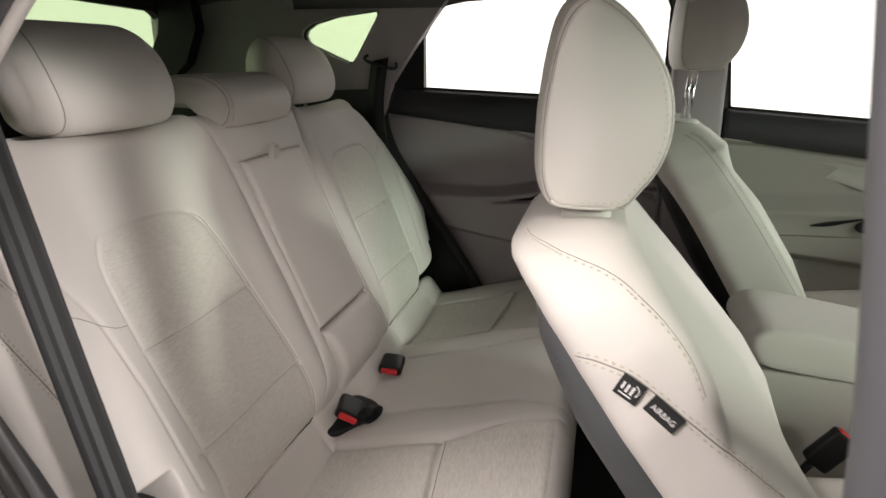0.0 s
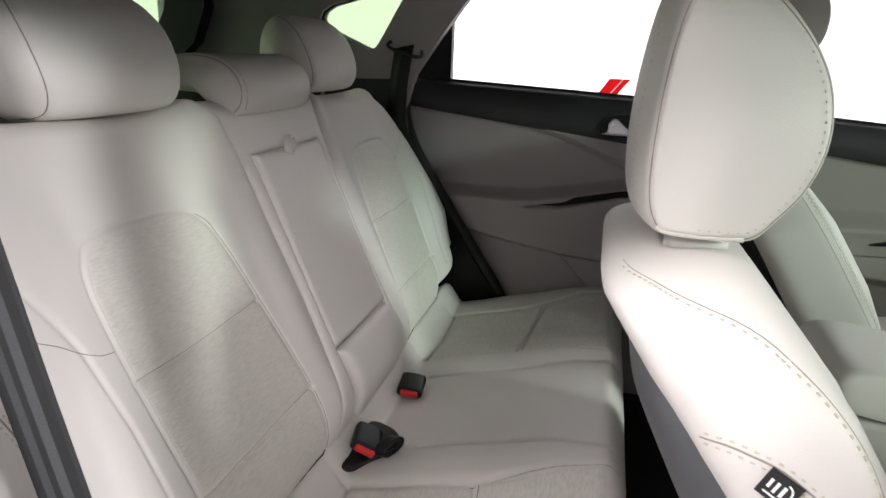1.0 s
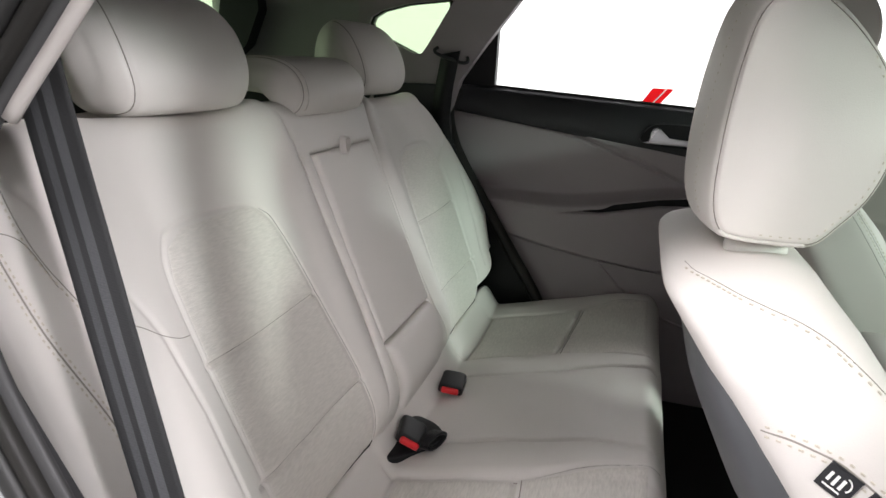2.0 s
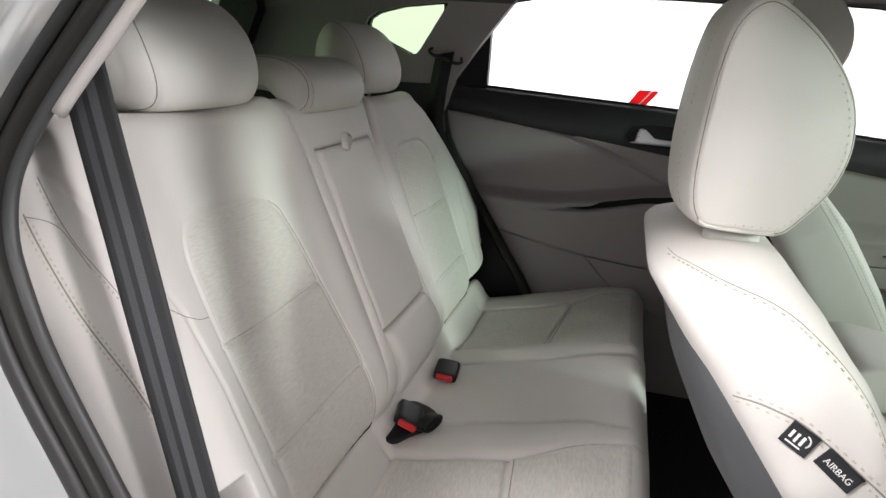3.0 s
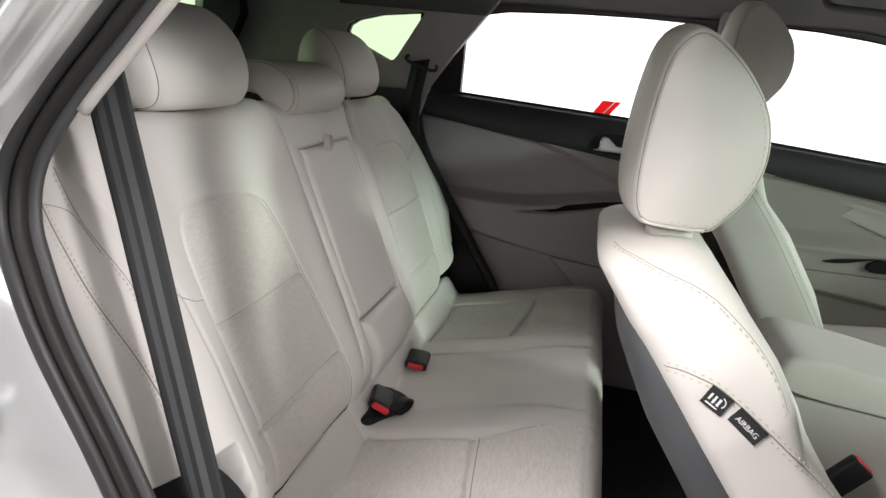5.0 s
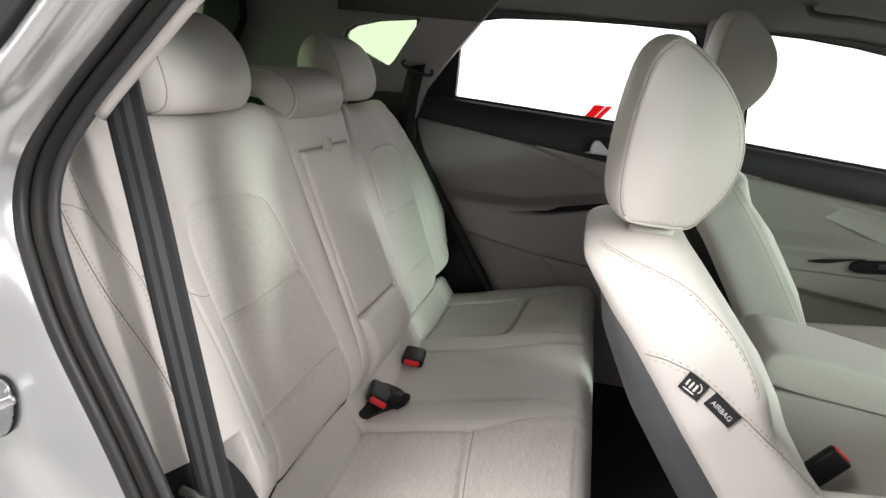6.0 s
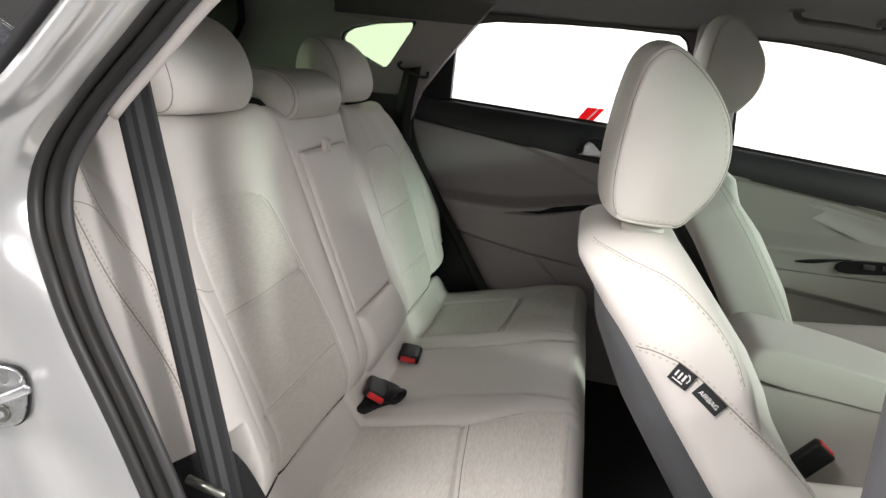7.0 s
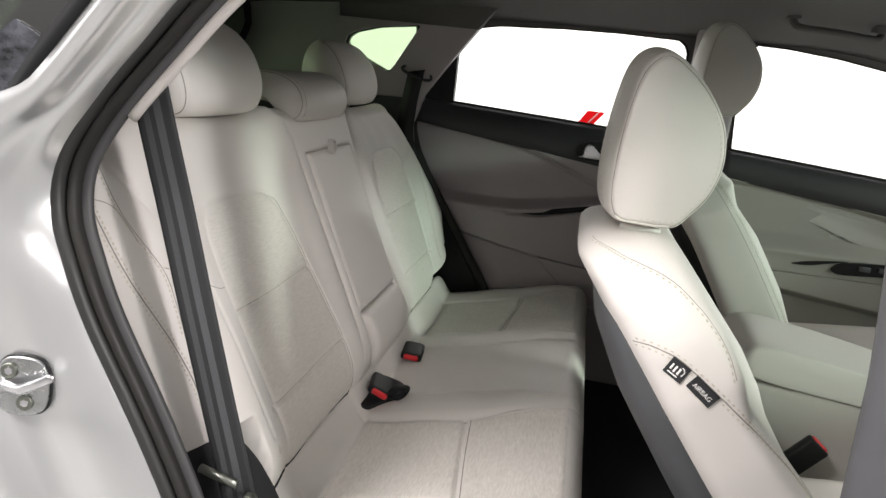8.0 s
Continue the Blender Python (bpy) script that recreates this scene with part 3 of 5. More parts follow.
        if k == 0:
            st = thing("window_sticker", (-0.12, 2.158, 1.18), "small red sticker with a white slash on the window", "sticker")
        part("stripe", *slab(pts, [], lambda a, b: (a, 2.158, b), (0, 0.0015, 0)), mat, st, ("red stripe", "white stripe", "red stripe")[k], smooth=False)

    d = thing("door_2", (0.7, 2.15, 0.45), "closed front car door with grey trim and switch panel", "car door", kind="structure")
    top = lambda x: 1.075 - 0.12 * (x - 0.36)

    def depth2(x, z):
        ledge = 0.885 + 0.02 * (x - 0.4)
        sweep = np.interp(x, [0.345, 0.45, 0.60, 0.85, 1.25], [1.058, 1.056, 1.045, 1.0, 0.93])
        y = 0.012 + 0.018 * step(z - sweep, -0.004, 0.016) - 0.004 * np.exp(-((z - sweep + 0.003) / 0.006) ** 2)
        y = y + 0.062 * step(ledge - z, -0.035, 0.02) + 0.005 * np.exp(-((z - ledge + 0.02) / 0.012) ** 2)
        return y - 0.035 * step(0.745 - 0.10 * (x - 0.55) - z, -0.008, 0.02)

    split = lambda x: 0.80 + 0.02 * (x - 0.4)
    rows = []
    for f in np.linspace(0, 1, 70):
        xs = np.linspace(0.345, 1.25, 110)
        zs = split(xs) + (top(xs) - split(xs)) * f
        rows.append(np.stack([xs, 2.14 - depth2(xs, zs), zs], -1))
    part("trim_panel", *pad(rows, (0, 0.03, 0)), FRONT_TRIM, d, "grey upper door panel")
    door_skin("lower_panel", 0.345, 1.25, 0.30, lambda x: split(x) - 0.003, depth2, FRONT_TRIM, d, 0.012, label="grey lower door panel")
    cap2 = lambda x: 1.158 - 0.075 * (x - 0.36)
    rings = []
    for x in np.linspace(0.345, 1.25, 50):
        zt, zb = float(cap2(x)), float(top(x))
        rings.append([(x, 2.152, zt - 0.004), (x, 2.138, zt + 0.002), (x, 2.118, zt - 0.008), (x, 2.108, zb + 0.03), (x, 2.110, zb + 0.004), (x, 2.118, zb - 0.004), (x, 2.152, zb - 0.004)])
    part("belt_cap", *fix_normals(*loft(rings)), DARK_TRIM, d, "charcoal upper door cap")
    part("window_strip", *tube([(x, 2.142, float(cap2(x)) + 0.004) for x in np.linspace(0.36, 1.2, 40)], 0.005, 6), RUBBER, d)
    # shadow line under the grip's upper edge, painted as a black crescent
    lip = [tuple(q) for q in catmull([(0.600, 0.836), (0.64, 0.848), (0.70, 0.858), (0.76, 0.866), (0.70, 0.851), (0.65, 0.838)], 40, True)]
    part("grip_slot", *slab(lip, [], lambda a, b: (a, 2.0565, b), (0, 0.02, 0)), BLACK, d, "dark grip slot", smooth=False)
    plate = catmull([(0.718, 0.838), (0.752, 0.861), (0.88, 0.874), (1.02, 0.868), (1.06, 0.848), (1.0, 0.835), (0.888, 0.836), (0.745, 0.823)], 60, True)
    sw = part("switch_panel", *slab([tuple(q) for q in plate], [], lambda a, b: (a, 2.052, b), (0, 0.02, 0)), BLACK, d, "black window switch panel", smooth=False)
    for i in range(3):
        x = 0.79 + 0.055 * i
        part("switch", *box((x, 2.046, 0.844 + 0.003 * i), (x + 0.035, 2.058, 0.860 + 0.003 * i), 0.003), MID_TRIM, sw, "window switch")


build_far_doors()


def build_far_belt():
    b = thing("seat_belt", (-0.70, 2.04, 1.0), "black rear seat belt hanging from the pillar guide", "seat belt")
    g = [(-0.735, 2.050, 1.312), (-0.742, 2.038, 1.304), (-0.728, 2.030, 1.293), (-0.690, 2.028, 1.282), (-0.655, 2.034, 1.272), (-0.640, 2.042, 1.276), (-0.644, 2.054, 1.288)]
    part("belt_guide", *tube(catmull(g, 24), 0.005, 8), DARK_TRIM, b, "dark belt guide loop")
    mid = catmull([(-0.690, 2.036, 1.300), (-0.694, 2.028, 1.26), (-0.705, 2.022, 1.16), (-0.700, 2.03, 1.05), (-0.62, 2.10, 0.85), (-0.52, 2.10, 0.62)], 60)
    rings = [[p + np.array(o) for o in ((-0.029, 0.0, -0.006), (0.029, -0.004, 0.006), (0.029, -0.0024, 0.006), (-0.029, 0.0016, -0.006))] for p in mid]
    part("strap", *fix_normals(*loft(rings)), BLACK, b, "black webbing strap")
    # black seal down the door edge
    c = catmull([(-0.685, 2.112, 1.20), (-0.704, 2.10, 1.137), (-0.686, 2.078, 1.064), (-0.630, 2.056, 0.965), (-0.455, 2.048, 0.704), (-0.392, 2.044, 0.612), (-0.325, 2.04, 0.49)], 50)
    s = part("door_seal", *tube(c, 0.017, 10), RUBBER, None)
    tagged(s, "black rubber seal along the rear door edge", "door seal", kind="structure")
    w = part("trim_wheel_arch", *slab([(-0.70, 1.09), (-0.635, 0.97), (-0.46, 0.71), (-0.32, 0.47), (-0.70, 0.46), (-0.78, 1.0)], [], lambda a, b: (a, 2.052, b), (0, 0.03, 0)), BLACK, None, smooth=False)
    tagged(w, "charcoal trim between rear seat and door", "side trim", kind="structure")


build_far_belt()


def build_tailgate():
    t = thing("tailgate", (-1.5, MID, 0.9), "closed tailgate with a green-tinted rear window", "tailgate", kind="structure")
    lift = lambda a, b: (-1.56 + 0.35 * (b - 1.15), a, b)
    hole = [(0.62, 1.19), (MID, 1.182), (2.03, 1.19), (2.065, 1.22), (2.095, 1.38), (2.08, 1.42), (2.0, 1.452), (MID, 1.47), (0.65, 1.452), (0.57, 1.42), (0.555, 1.38), (0.585, 1.22)]
    part("frame", *slab([(0.45, 0.3), (2.2, 0.3), (2.2, 1.56), (0.45, 1.56)], [hole], lift, (-0.03, 0, 0)), CARPET, t, "black tailgate trim", smooth=False)
    pane = part("pane", *slab([(0.5, 1.15), (2.15, 1.15), (2.15, 1.5), (0.5, 1.5)], [], lambda a, b: (-1.58 + 0.35 * (b - 1.15), a, b), (-0.004, 0, 0)), GREEN_GLASS, t, "pale green heated glass", smooth=False)
    s = part("cargo_cover", *box((-1.55, 0.56, 0.86), (-0.88, 2.05, 0.88), 0.004), DARK_TRIM, None, smooth=False)
    tagged(s, "dark cargo cover behind the rear seat", "cargo cover")


build_tailgate()



def build_front():
    """Unseen windscreen, dashboard wall and near front window, added to close the cabin and cut its light."""
    dash = part("wall_dashboard", *box((1.27, 0.42, 0.27), (1.45, 2.2, 0.97), 0.03, 3), DARK_TRIM, None)
    tagged(dash, "unseen charcoal dashboard wall, blocks light at the front of the cabin", "dashboard", kind="structure")
    for name, shape, label in (("window_5", [(0.50, 0.96), (2.15, 0.96), (2.12, 1.55), (0.53, 1.55)], "unseen green-tinted windscreen, dims the entering light"), ("window_6", [(0.24, 1.06), (1.27, 1.02), (1.27, 1.20), (0.90, 1.49), (0.24, 1.49)], "unseen green-tinted near front door window, dims the entering light")):
        w = thing(name, (1.3, MID, 1.0) if name == "window_5" else (0.7, 0.46, 1.1), label, "car window", kind="structure")
        lift = (lambda a, b: (1.30, a, b)) if name == "window_5" else (lambda a, b: (a, 0.46 + 0.10 * max(0.0, b - 1.1), b))
        part("pane", *slab(shape, [], lift, (0.004, 0, 0) if name == "window_5" else (0, 0.004, 0)), PALE_GLASS, w, smooth=False)


build_front()

# ---------------------------------------------------------------- near side of the body round the open doorway
EDGE = catmull([(-0.36, 0.36), (-0.44, 0.48), (-0.517, 0.61), (-0.573, 0.739), (-0.617, 0.834), (-0.677, 0.953), (-0.706, 1.033), (-0.719, 1.09), (-0.708, 1.15), (-0.664, 1.216), (-0.60, 1.288), (-0.53, 1.363), (-0.455, 1.425), (-0.36, 1.462), (-0.15, 1.48), (0.2, 1.485), (0.6, 1.48)], 160)
EDGE = even(EDGE, 170)


def edge_out(i):
    d = EDGE[min(i + 1, len(EDGE) - 1)] - EDGE[max(i - 1, 0)]
    d = d / np.linalg.norm(d)
    return np.array((-d[1], d[0]))


OUT = np.array([edge_out(i) for i in range(len(EDGE))])
if OUT[60][0] > 0:
    OUT = -OUT
for _ in range(10):
    OUT[1:-1] = (OUT[:-2] + OUT[1:-1] * 2 + OUT[2:]) / 4
OUT = OUT / np.linalg.norm(OUT, axis=1)[:, None]


# below the belt line the opening leans outwards
SHIFT = np.array([0.035 * (1 - float(step(z, 0.98, 1.22))) for x, z in EDGE])
EDGE_OUT = np.array([(-0.113 + (x + 0.113) * (1 - d / 0.733), 1.314 + (z - 1.314) * (1 - d / 0.733)) for (x, z), d in zip(EDGE, SHIFT)])


def on_edge(i, e, y):
    w = min(1.0, max(0.0, (y - 0.44) / 0.08))
    p = EDGE[i] * (1 - w) + EDGE_OUT[i] * w + OUT[i] * e
    return (p[0], y - SHIFT[i] * w, p[1])


def band(profile, lo=0.0, hi=1.0):
    """A strip of the doorway: (distance out from the edge, y) swept along it."""
    n = len(EDGE)
    rings = []
    for i in range(int(lo * (n - 1)), int(hi * (n - 1)) + 1):
        rings.append([on_edge(i, e, y) for e, y in profile])
    return fix_normals(*loft(rings))


def build_near_body():
    body = thing("car_body", (-0.9, 0.4, 0.5), "silver painted rear body side round the open doorway", "car body", kind="structure")
    jamb = [(0.027, 0.535), (0.033, 0.522), (0.040, 0.508), (0.046, 0.488), (0.057, 0.466), (0.068, 0.459), (0.088, 0.452), (0.104, 0.444), (0.116, 0.430), (0.128, 0.412), (0.145, 0.402), (0.175, 0.397), (0.26, 0.394),
            (0.26, 0.42), (0.12, 0.49), (0.06, 0.53)]
    rings = []
    for i in range(len(EDGE)):
        z = EDGE[i][1]
        g, lean = 1 - 0.84 * float(step(z, 1.06, 1.22)), 0.062 * float(step(z, 1.04, 1.25))
        ring = []
        for e, y in jamb:
            p = on_edge(i, 0.027 + (e - 0.027) * g, y)
            ring.append((p[0], p[1] + lean * min(1.0, max(0.0, (0.52 - y) / 0.1)), p[2]))
        rings.append(ring)
    part("jamb", *fix_normals(*loft(rings)), PAINT, body, "silver painted door jamb")
    bulb = [(0.0125, 0.552), (0.0095, 0.543), (0.0105, 0.534), (0.0140, 0.528), (0.0185, 0.526), (0.0213, 0.530), (0.0213, 0.548)]
    part("door_seal", *band(bulb), RUBBER, body, "black rubber door seal")
    flange = [(0.0240, 0.545), (0.0236, 0.530), (0.0255, 0.521), (0.0300, 0.5165), (0.0345, 0.517), (0.0372, 0.523), (0.0376, 0.530), (0.036, 0.545)]
    part("outer_seal", *band(flange), OUTER_RUBBER, body, "smooth dark grey outer rubber lip")
    lip = [(0.008, 0.556), (0.001, 0.552), (0.0, 0.547), (0.003, 0.543), (0.010, 0.541), (0.014, 0.543), (0.015, 0.549), (0.013, 0.556)]
    part("edge_trim", *band(lip), WEATHERED, body, "dark grey edge trim")
    # outer rear quarter below the side window
    qx = [(-1.5, 0.35), (-0.60, 0.35), (-0.69, 0.58), (-0.79, 0.78), (-0.87, 0.97), (-0.90, 1.06), (-0.88, 1.12), (-0.80, 1.19), (-1.5, 1.21)]
    part("quarter_panel", *slab(qx, [], lambda a, b: (a, 0.394 + 0.06 * step(b, 1.02, 1.22), b), (0, 0.01, 0)), PAINT, body, "silver rear quarter panel", smooth=False)
    # C pillar outside above, with the fixed side window
    win = thing("window_4", (-0.95, 0.42, 1.25), "outside of the dark tinted rear quarter window", "car window", kind="structure")
    lo = next(i for i in range(len(EDGE)) if EDGE[i][1] > 1.175 and EDGE[i][0] < -0.5) / (len(EDGE) - 1)
    part("frame", *band([(0.062, 0.462), (0.065, 0.455), (0.082, 0.455), (0.086, 0.462), (0.082, 0.475), (0.066, 0.475)], lo, 0.9), BLACK, win, "gloss black window surround")
    glassy = [(-0.80, 1.222), (-0.748, 1.222), (-0.713, 1.262), (-0.645, 1.336), (-0.58, 1.405), (-0.50, 1.48), (-1.35, 1.46), (-1.35, 1.20)]
    part("pane", *slab(glassy, [], lambda a, b: (a, 0.470, b), (0, 0.004, 0)), OUTER_GLASS, win, "dark tinted glass", smooth=False)
    film = [(-0.742, 1.317), (-0.702, 1.297), (-0.757, 1.236), (-0.81, 1.236), (-0.81, 1.27)]
    part("film_patch", *slab(film, [], lambda a, b: (a, 0.466, b), (0, 0.003, 0)), FILM, win, "dark smeared film patch", smooth=False)
    # striker on the jamb
    st = thing("door_striker", (-0.745, 0.45, 0.885), "zinc door latch striker bolted to the jamb", "door striker")
    n = Vector((0.25, -0.95, 0.1)).normalized()
    m = Matrix.Translation((-0.732, 0.438, 0.886)) @ n.to_track_quat("Z", "Y").to_matrix().to_4x4()
    plate = catmull([(-0.026, -0.03), (0.012, -0.036), (0.028, -0.02), (0.028, 0.02), (0.012, 0.036), (-0.026, 0.03)], 40, True)
    # slightly larger black plate paints the shadow gap round the striker
    part("gasket", *moved(rounded([(p * 1.045, q * 1.045) for p, q in plate], lambda a, b, w: (a, b, w - 0.003), 0.003, 0.001, 0.0, 2), m), BLACK, st, "black gasket behind the plate")
    part("plate", *moved(rounded(plate, lambda a, b, w: (a, b, w), 0.004, 0.002, 0.0, 3), m), STEEL, st)
    for s in (-1, 1):
        bolt = [(0.011 * math.cos(a), 0.011 * math.sin(a)) for a in np.linspace(0, 2 * math.pi, 20, endpoint=False)]
        bolt = [(p * 0.92, q * 0.92) for p, q in bolt]
        part("bolt", *moved(rounded(bolt, lambda a, b, w: (a - 0.006 - 0.009 * s, b + 0.020 * s, w + 0.005), 0.0025, 0.0015, 0.0, 3), m), BOLT, st, "dark bolt head")
        star = [((0.0042 + 0.0012 * (k % 2)) * math.cos(k * math.pi / 6), (0.0042 + 0.0012 * (k % 2)) * math.sin(k * math.pi / 6)) for k in range(12)]
        part("bolt_socket", *moved(rounded(star, lambda a, b, w: (a - 0.006 - 0.009 * s, b + 0.020 * s, w + 0.0072), 0.0006, 0.0003, 0.0, 2), m), CHROME, st, "star socket of the bolt")
    hook = catmull([tuple(m @ Vector((-0.030, 0.004, 0.004))), tuple(m @ Vector((-0.012, 0.003, 0.013))), (-0.719, 0.418, 0.893), (-0.700, 0.416, 0.903), (-0.680, 0.418, 0.914), (-0.673, 0.420, 0.918)], 24)
    rings = []
    for i, p in enumerate(hook):
        d = Vector(hook[min(i + 1, len(hook) - 1)] - hook[max(i - 1, 0)]).normalized()
        u = d.cross(n).normalized()
        v = u.cross(d).normalized()
        f = i / (len(hook) - 1)
        r = (0.0068 - 0.002 * f) * min(1.0, 0.25 + 6 * (1 - f)) * min(1.0, 0.4 + 5 * f)
        rings.append([tuple(Vector(p) + u * r * math.cos(q) * 1.15 + v * r * math.sin(q) * 0.7) for q in np.linspace(0, 2 * math.pi, 14, endpoint=False)])
    part("hook", *fix_normals(*loft(rings)), CHROME, st, "bright latch hook")
    # pale trim of the near pillar
    tr = [(0.004, 0.549), (-0.001, 0.544), (-0.009, 0.546), (-0.011, 0.551), (-0.008, 0.557), (0.03, 0.60), (0.08, 0.62), (0.03, 0.57)]
    lo = next(i for i in range(len(EDGE)) if EDGE[i][1] > 1.213 and EDGE[i][0] < -0.5) / (len(EDGE) - 1)
    pt = part("trim_near_pillar", *band(tr, lo, 0.80), PALE_TRIM, None)
    tagged(pt, "pale beige trim edge of the rear pillar", "pillar trim", kind="structure")
    # inner wall behind the near pillar
    q = part("wall_near_quarter", *slab([(-1.55, 0.3), (-0.40, 0.3), (-0.56, 0.62), (-0.66, 0.80), (-0.76, 0.96), (-0.80, 1.10), (-0.74, 1.24), (-0.60, 1.42), (-0.5, 1.52), (-1.55, 1.5)], [[(-1.25, 1.25), (-0.90, 1.25), (-0.75, 1.41), (-1.2, 1.41)]], lambda a, b: (a, 0.585, b), (0, -0.03, 0)), DARK_TRIM, None, smooth=False)
    tagged(q, "dark inner side trim behind the rear pillar", "side trim", kind="structure")
    # near B pillar; the closed front door beyond is unseen, added to shade the seat
    rings = []
    for z in np.linspace(0.35, 1.48, 30):
        x = 0.163 - 0.055 * (z - 0.98)
        t = 0.17 * max(0.0, z - 1.1)
        rings.append([(x + p, y + t, z) for p, y in ((0.045, 0.468), (0.022, 0.445), (0.006, 0.42), (0.006, 0.40), (0.02, 0.392), (0.07, 0.39), (0.086, 0.43), (0.08, 0.472))])
    bp = part("trim_near_b_pillar", *fix_normals(*loft(rings)), SLATE, None)
    tagged(bp, "slate grey pillar between the near doors", "pillar", kind="structure")
    fd = part("door_3", *slab([(0.26, 0.35), (1.3, 0.35), (1.3, 1.06), (0.26, 1.12)], [], lambda a, b: (a, 0.47, b), (0, -0.05, 0)), DARK_TRIM, None, smooth=False)
    tagged(fd, "closed near front door, unseen, added for its shade", "car door", kind="structure")
    sill = part("door_sill", *box((-0.5, 0.40, 0.28), (0.3, 0.60, 0.36), 0.02, 3), DARK_TRIM, None)
    tagged(sill, "dark scuffed sill of the open doorway", "door sill", kind="structure")


build_near_body()

# ---------------------------------------------------------------- rear seat
LEAN_K = 0.446
NRM = np.array((0.913, 0.0, 0.407))


def back_x(z):
    """The bare backrest line: straight, tucked back at its foot."""
    return -0.225 - LEAN_K * z - 0.027 * (max(0.0, 0.70 - z) / 0.08) ** 2


def back_profile(f, bottom=0.55, top=1.197):
    """Point on the bare backrest line at f from 0 (bottom) to 1 (over the top and down behind)."""
    r = 0.045
    z1 = top - r * 0.9
    if f < 0.8:
        z = bottom + (z1 - bottom) * f / 0.8
        return np.array((back_x(z), z)), np.array((0.913, 0.407))
    a = (f - 0.8) / 0.2 * 2.6
    n0 = math.atan2(0.407, 0.913)
    base = np.array((-0.225 - LEAN_K * z1, z1)) - r * np.array((0.913, 0.407))
    n = np.array((math.cos(n0 + a), math.sin(n0 + a)))
    return base + r * n, n


SIDE_PANEL = [(0.772, 0.60), (0.765, 0.735), (0.752, 0.90), (0.752, 1.0), (0.768, 1.04), (0.80, 1.058), (0.90, 1.062), (0.985, 1.052), (1.02, 1.022), (1.036, 0.975), (1.05, 0.91), (1.068, 0.81), (1.078, 0.735), (1.080, 0.60)]
SIDE_PANEL = [tuple(p) for p in catmull(SIDE_PANEL, 70)]


def backrest_relief(y, z, far):
    """How far the padding stands out from the bare backrest plane of an outer seat, y mirrored to the near side."""
    inside = step(y, 0.755, 0.80) * step(1.085 - y, 0.0, 0.045) * step(1.065 - z, 0.0, 0.05)
    out = 0.010 * np.exp(-((y - 0.70) / 0.05) ** 2) + 0.018 * np.exp(-((y - 1.12) / 0.045) ** 2) - 0.010 * np.exp(-((y - 0.92) / 0.13) ** 2)
    if far:
        # the outer bolster swells forward to a wing at its middle height
        amp = np.interp(z, [0.60, 0.67, 0.74, 0.82, 0.90, 0.98, 1.06, 1.12], [0.020, 0.026, 0.026, 0.042, 0.038, 0.026, 0.012, 0.0])
        out = out + amp * step(0.765 - y, 0.0, 0.085)
        out = out - 0.004 * np.exp(-(away(y, z, [(0.655, 1.075), (0.70, 1.045), (0.775, 0.985), (0.80, 0.955)]) / 0.0045) ** 2)
    d = away(y, z, SIDE_PANEL)
    out = out + 0.003 * inside * (1 - np.exp(-d / 0.02)) - 0.0042 * np.exp(-(d / 0.003) ** 2)
    for zz in (0.893, 0.732):
        line = [(0.752 + 0.01 * (0.9 - zz), zz), (0.9, zz - 0.006), (1.05 + 0.18 * (0.9 - zz), zz)]
        out = out - 0.005 * np.exp(-(away(y, z, line) / 0.004) ** 2)
    # side seams of the outer bolster
    out = out - 0.003 * np.exp(-(away(y, z, [(0.62, 1.15), (0.655, 1.07), (0.70, 0.95), (0.715, 0.85), (0.72, 0.70)]) / 0.004) ** 2)
    if far:
        turn = np.clip((0.765 - y) / 0.075, 0, 1)
        out = out - 0.12 * step(0.655 + 0.075 * (1 - np.sqrt(1 - turn ** 2)) - z, 0.0, 0.018) * step(0.775 - y, 0.0, 0.015)
    else:
        out = out - 0.14 * step(0.752 - z, 0.0, 0.012) * step(0.690 - y, 0.0, 0.012)
    # faint wrinkles
    out = out + 0.0012 * np.sin(y * 60 + 9 * np.sin(z * 13)) * np.exp(-((z - 1.1) / 0.06) ** 2)
    if far:
        rim = np.interp(z, [0.60, 0.67, 0.75, 0.82, 0.90, 0.98, 1.06, 1.12, 1.16], [0.655, 0.655, 0.635, 0.618, 0.63, 0.645, 0.66, 0.69, 0.74])
        return out - 0.13 * (1 - np.sqrt(np.clip(1 - np.clip((rim + 0.012 - y) / 0.07, 0, 1) ** 2, 0, 1)))
    return out - 0.15 * (1 - np.sqrt(np.clip(1 - np.clip((0.69 - y) / 0.125, 0, 1) ** 2, 0, 1)))


def backrest(parent, y0, y1, relief, mat, name="backrest", bottom=0.55, nv=300, nu=240, edge=0.006, top=1.197):
    rows = []
    for j in range(nv):
        f = j / (nv - 1)
        (x, z), n = back_profile(f, bottom, top)
        ya, yb = y0(z), y1(z)
        us = np.linspace(0, 1, nu)
        us = 0.5 - 0.5 * np.cos(us * math.pi) * 0.35 - 0.5 * (1 - 2 * us) * 0.65
        ys = ya + (yb - ya) * us
        d = relief(ys, np.full(nu, z)) if f < 0.86 else relief(ys, np.full(nu, z)) * max(0.0, 1 - (f - 0.86) / 0.1)
        rim = np.minimum(ys - ya, yb - ys)
        d = d - edge * np.exp(-rim / 0.006)
        rows.append(np.stack([x + n[0] * d, ys, z + n[1] * d], -1))
    return part(name, *pad(rows, (-0.09, 0, 0.0)), mat, parent)


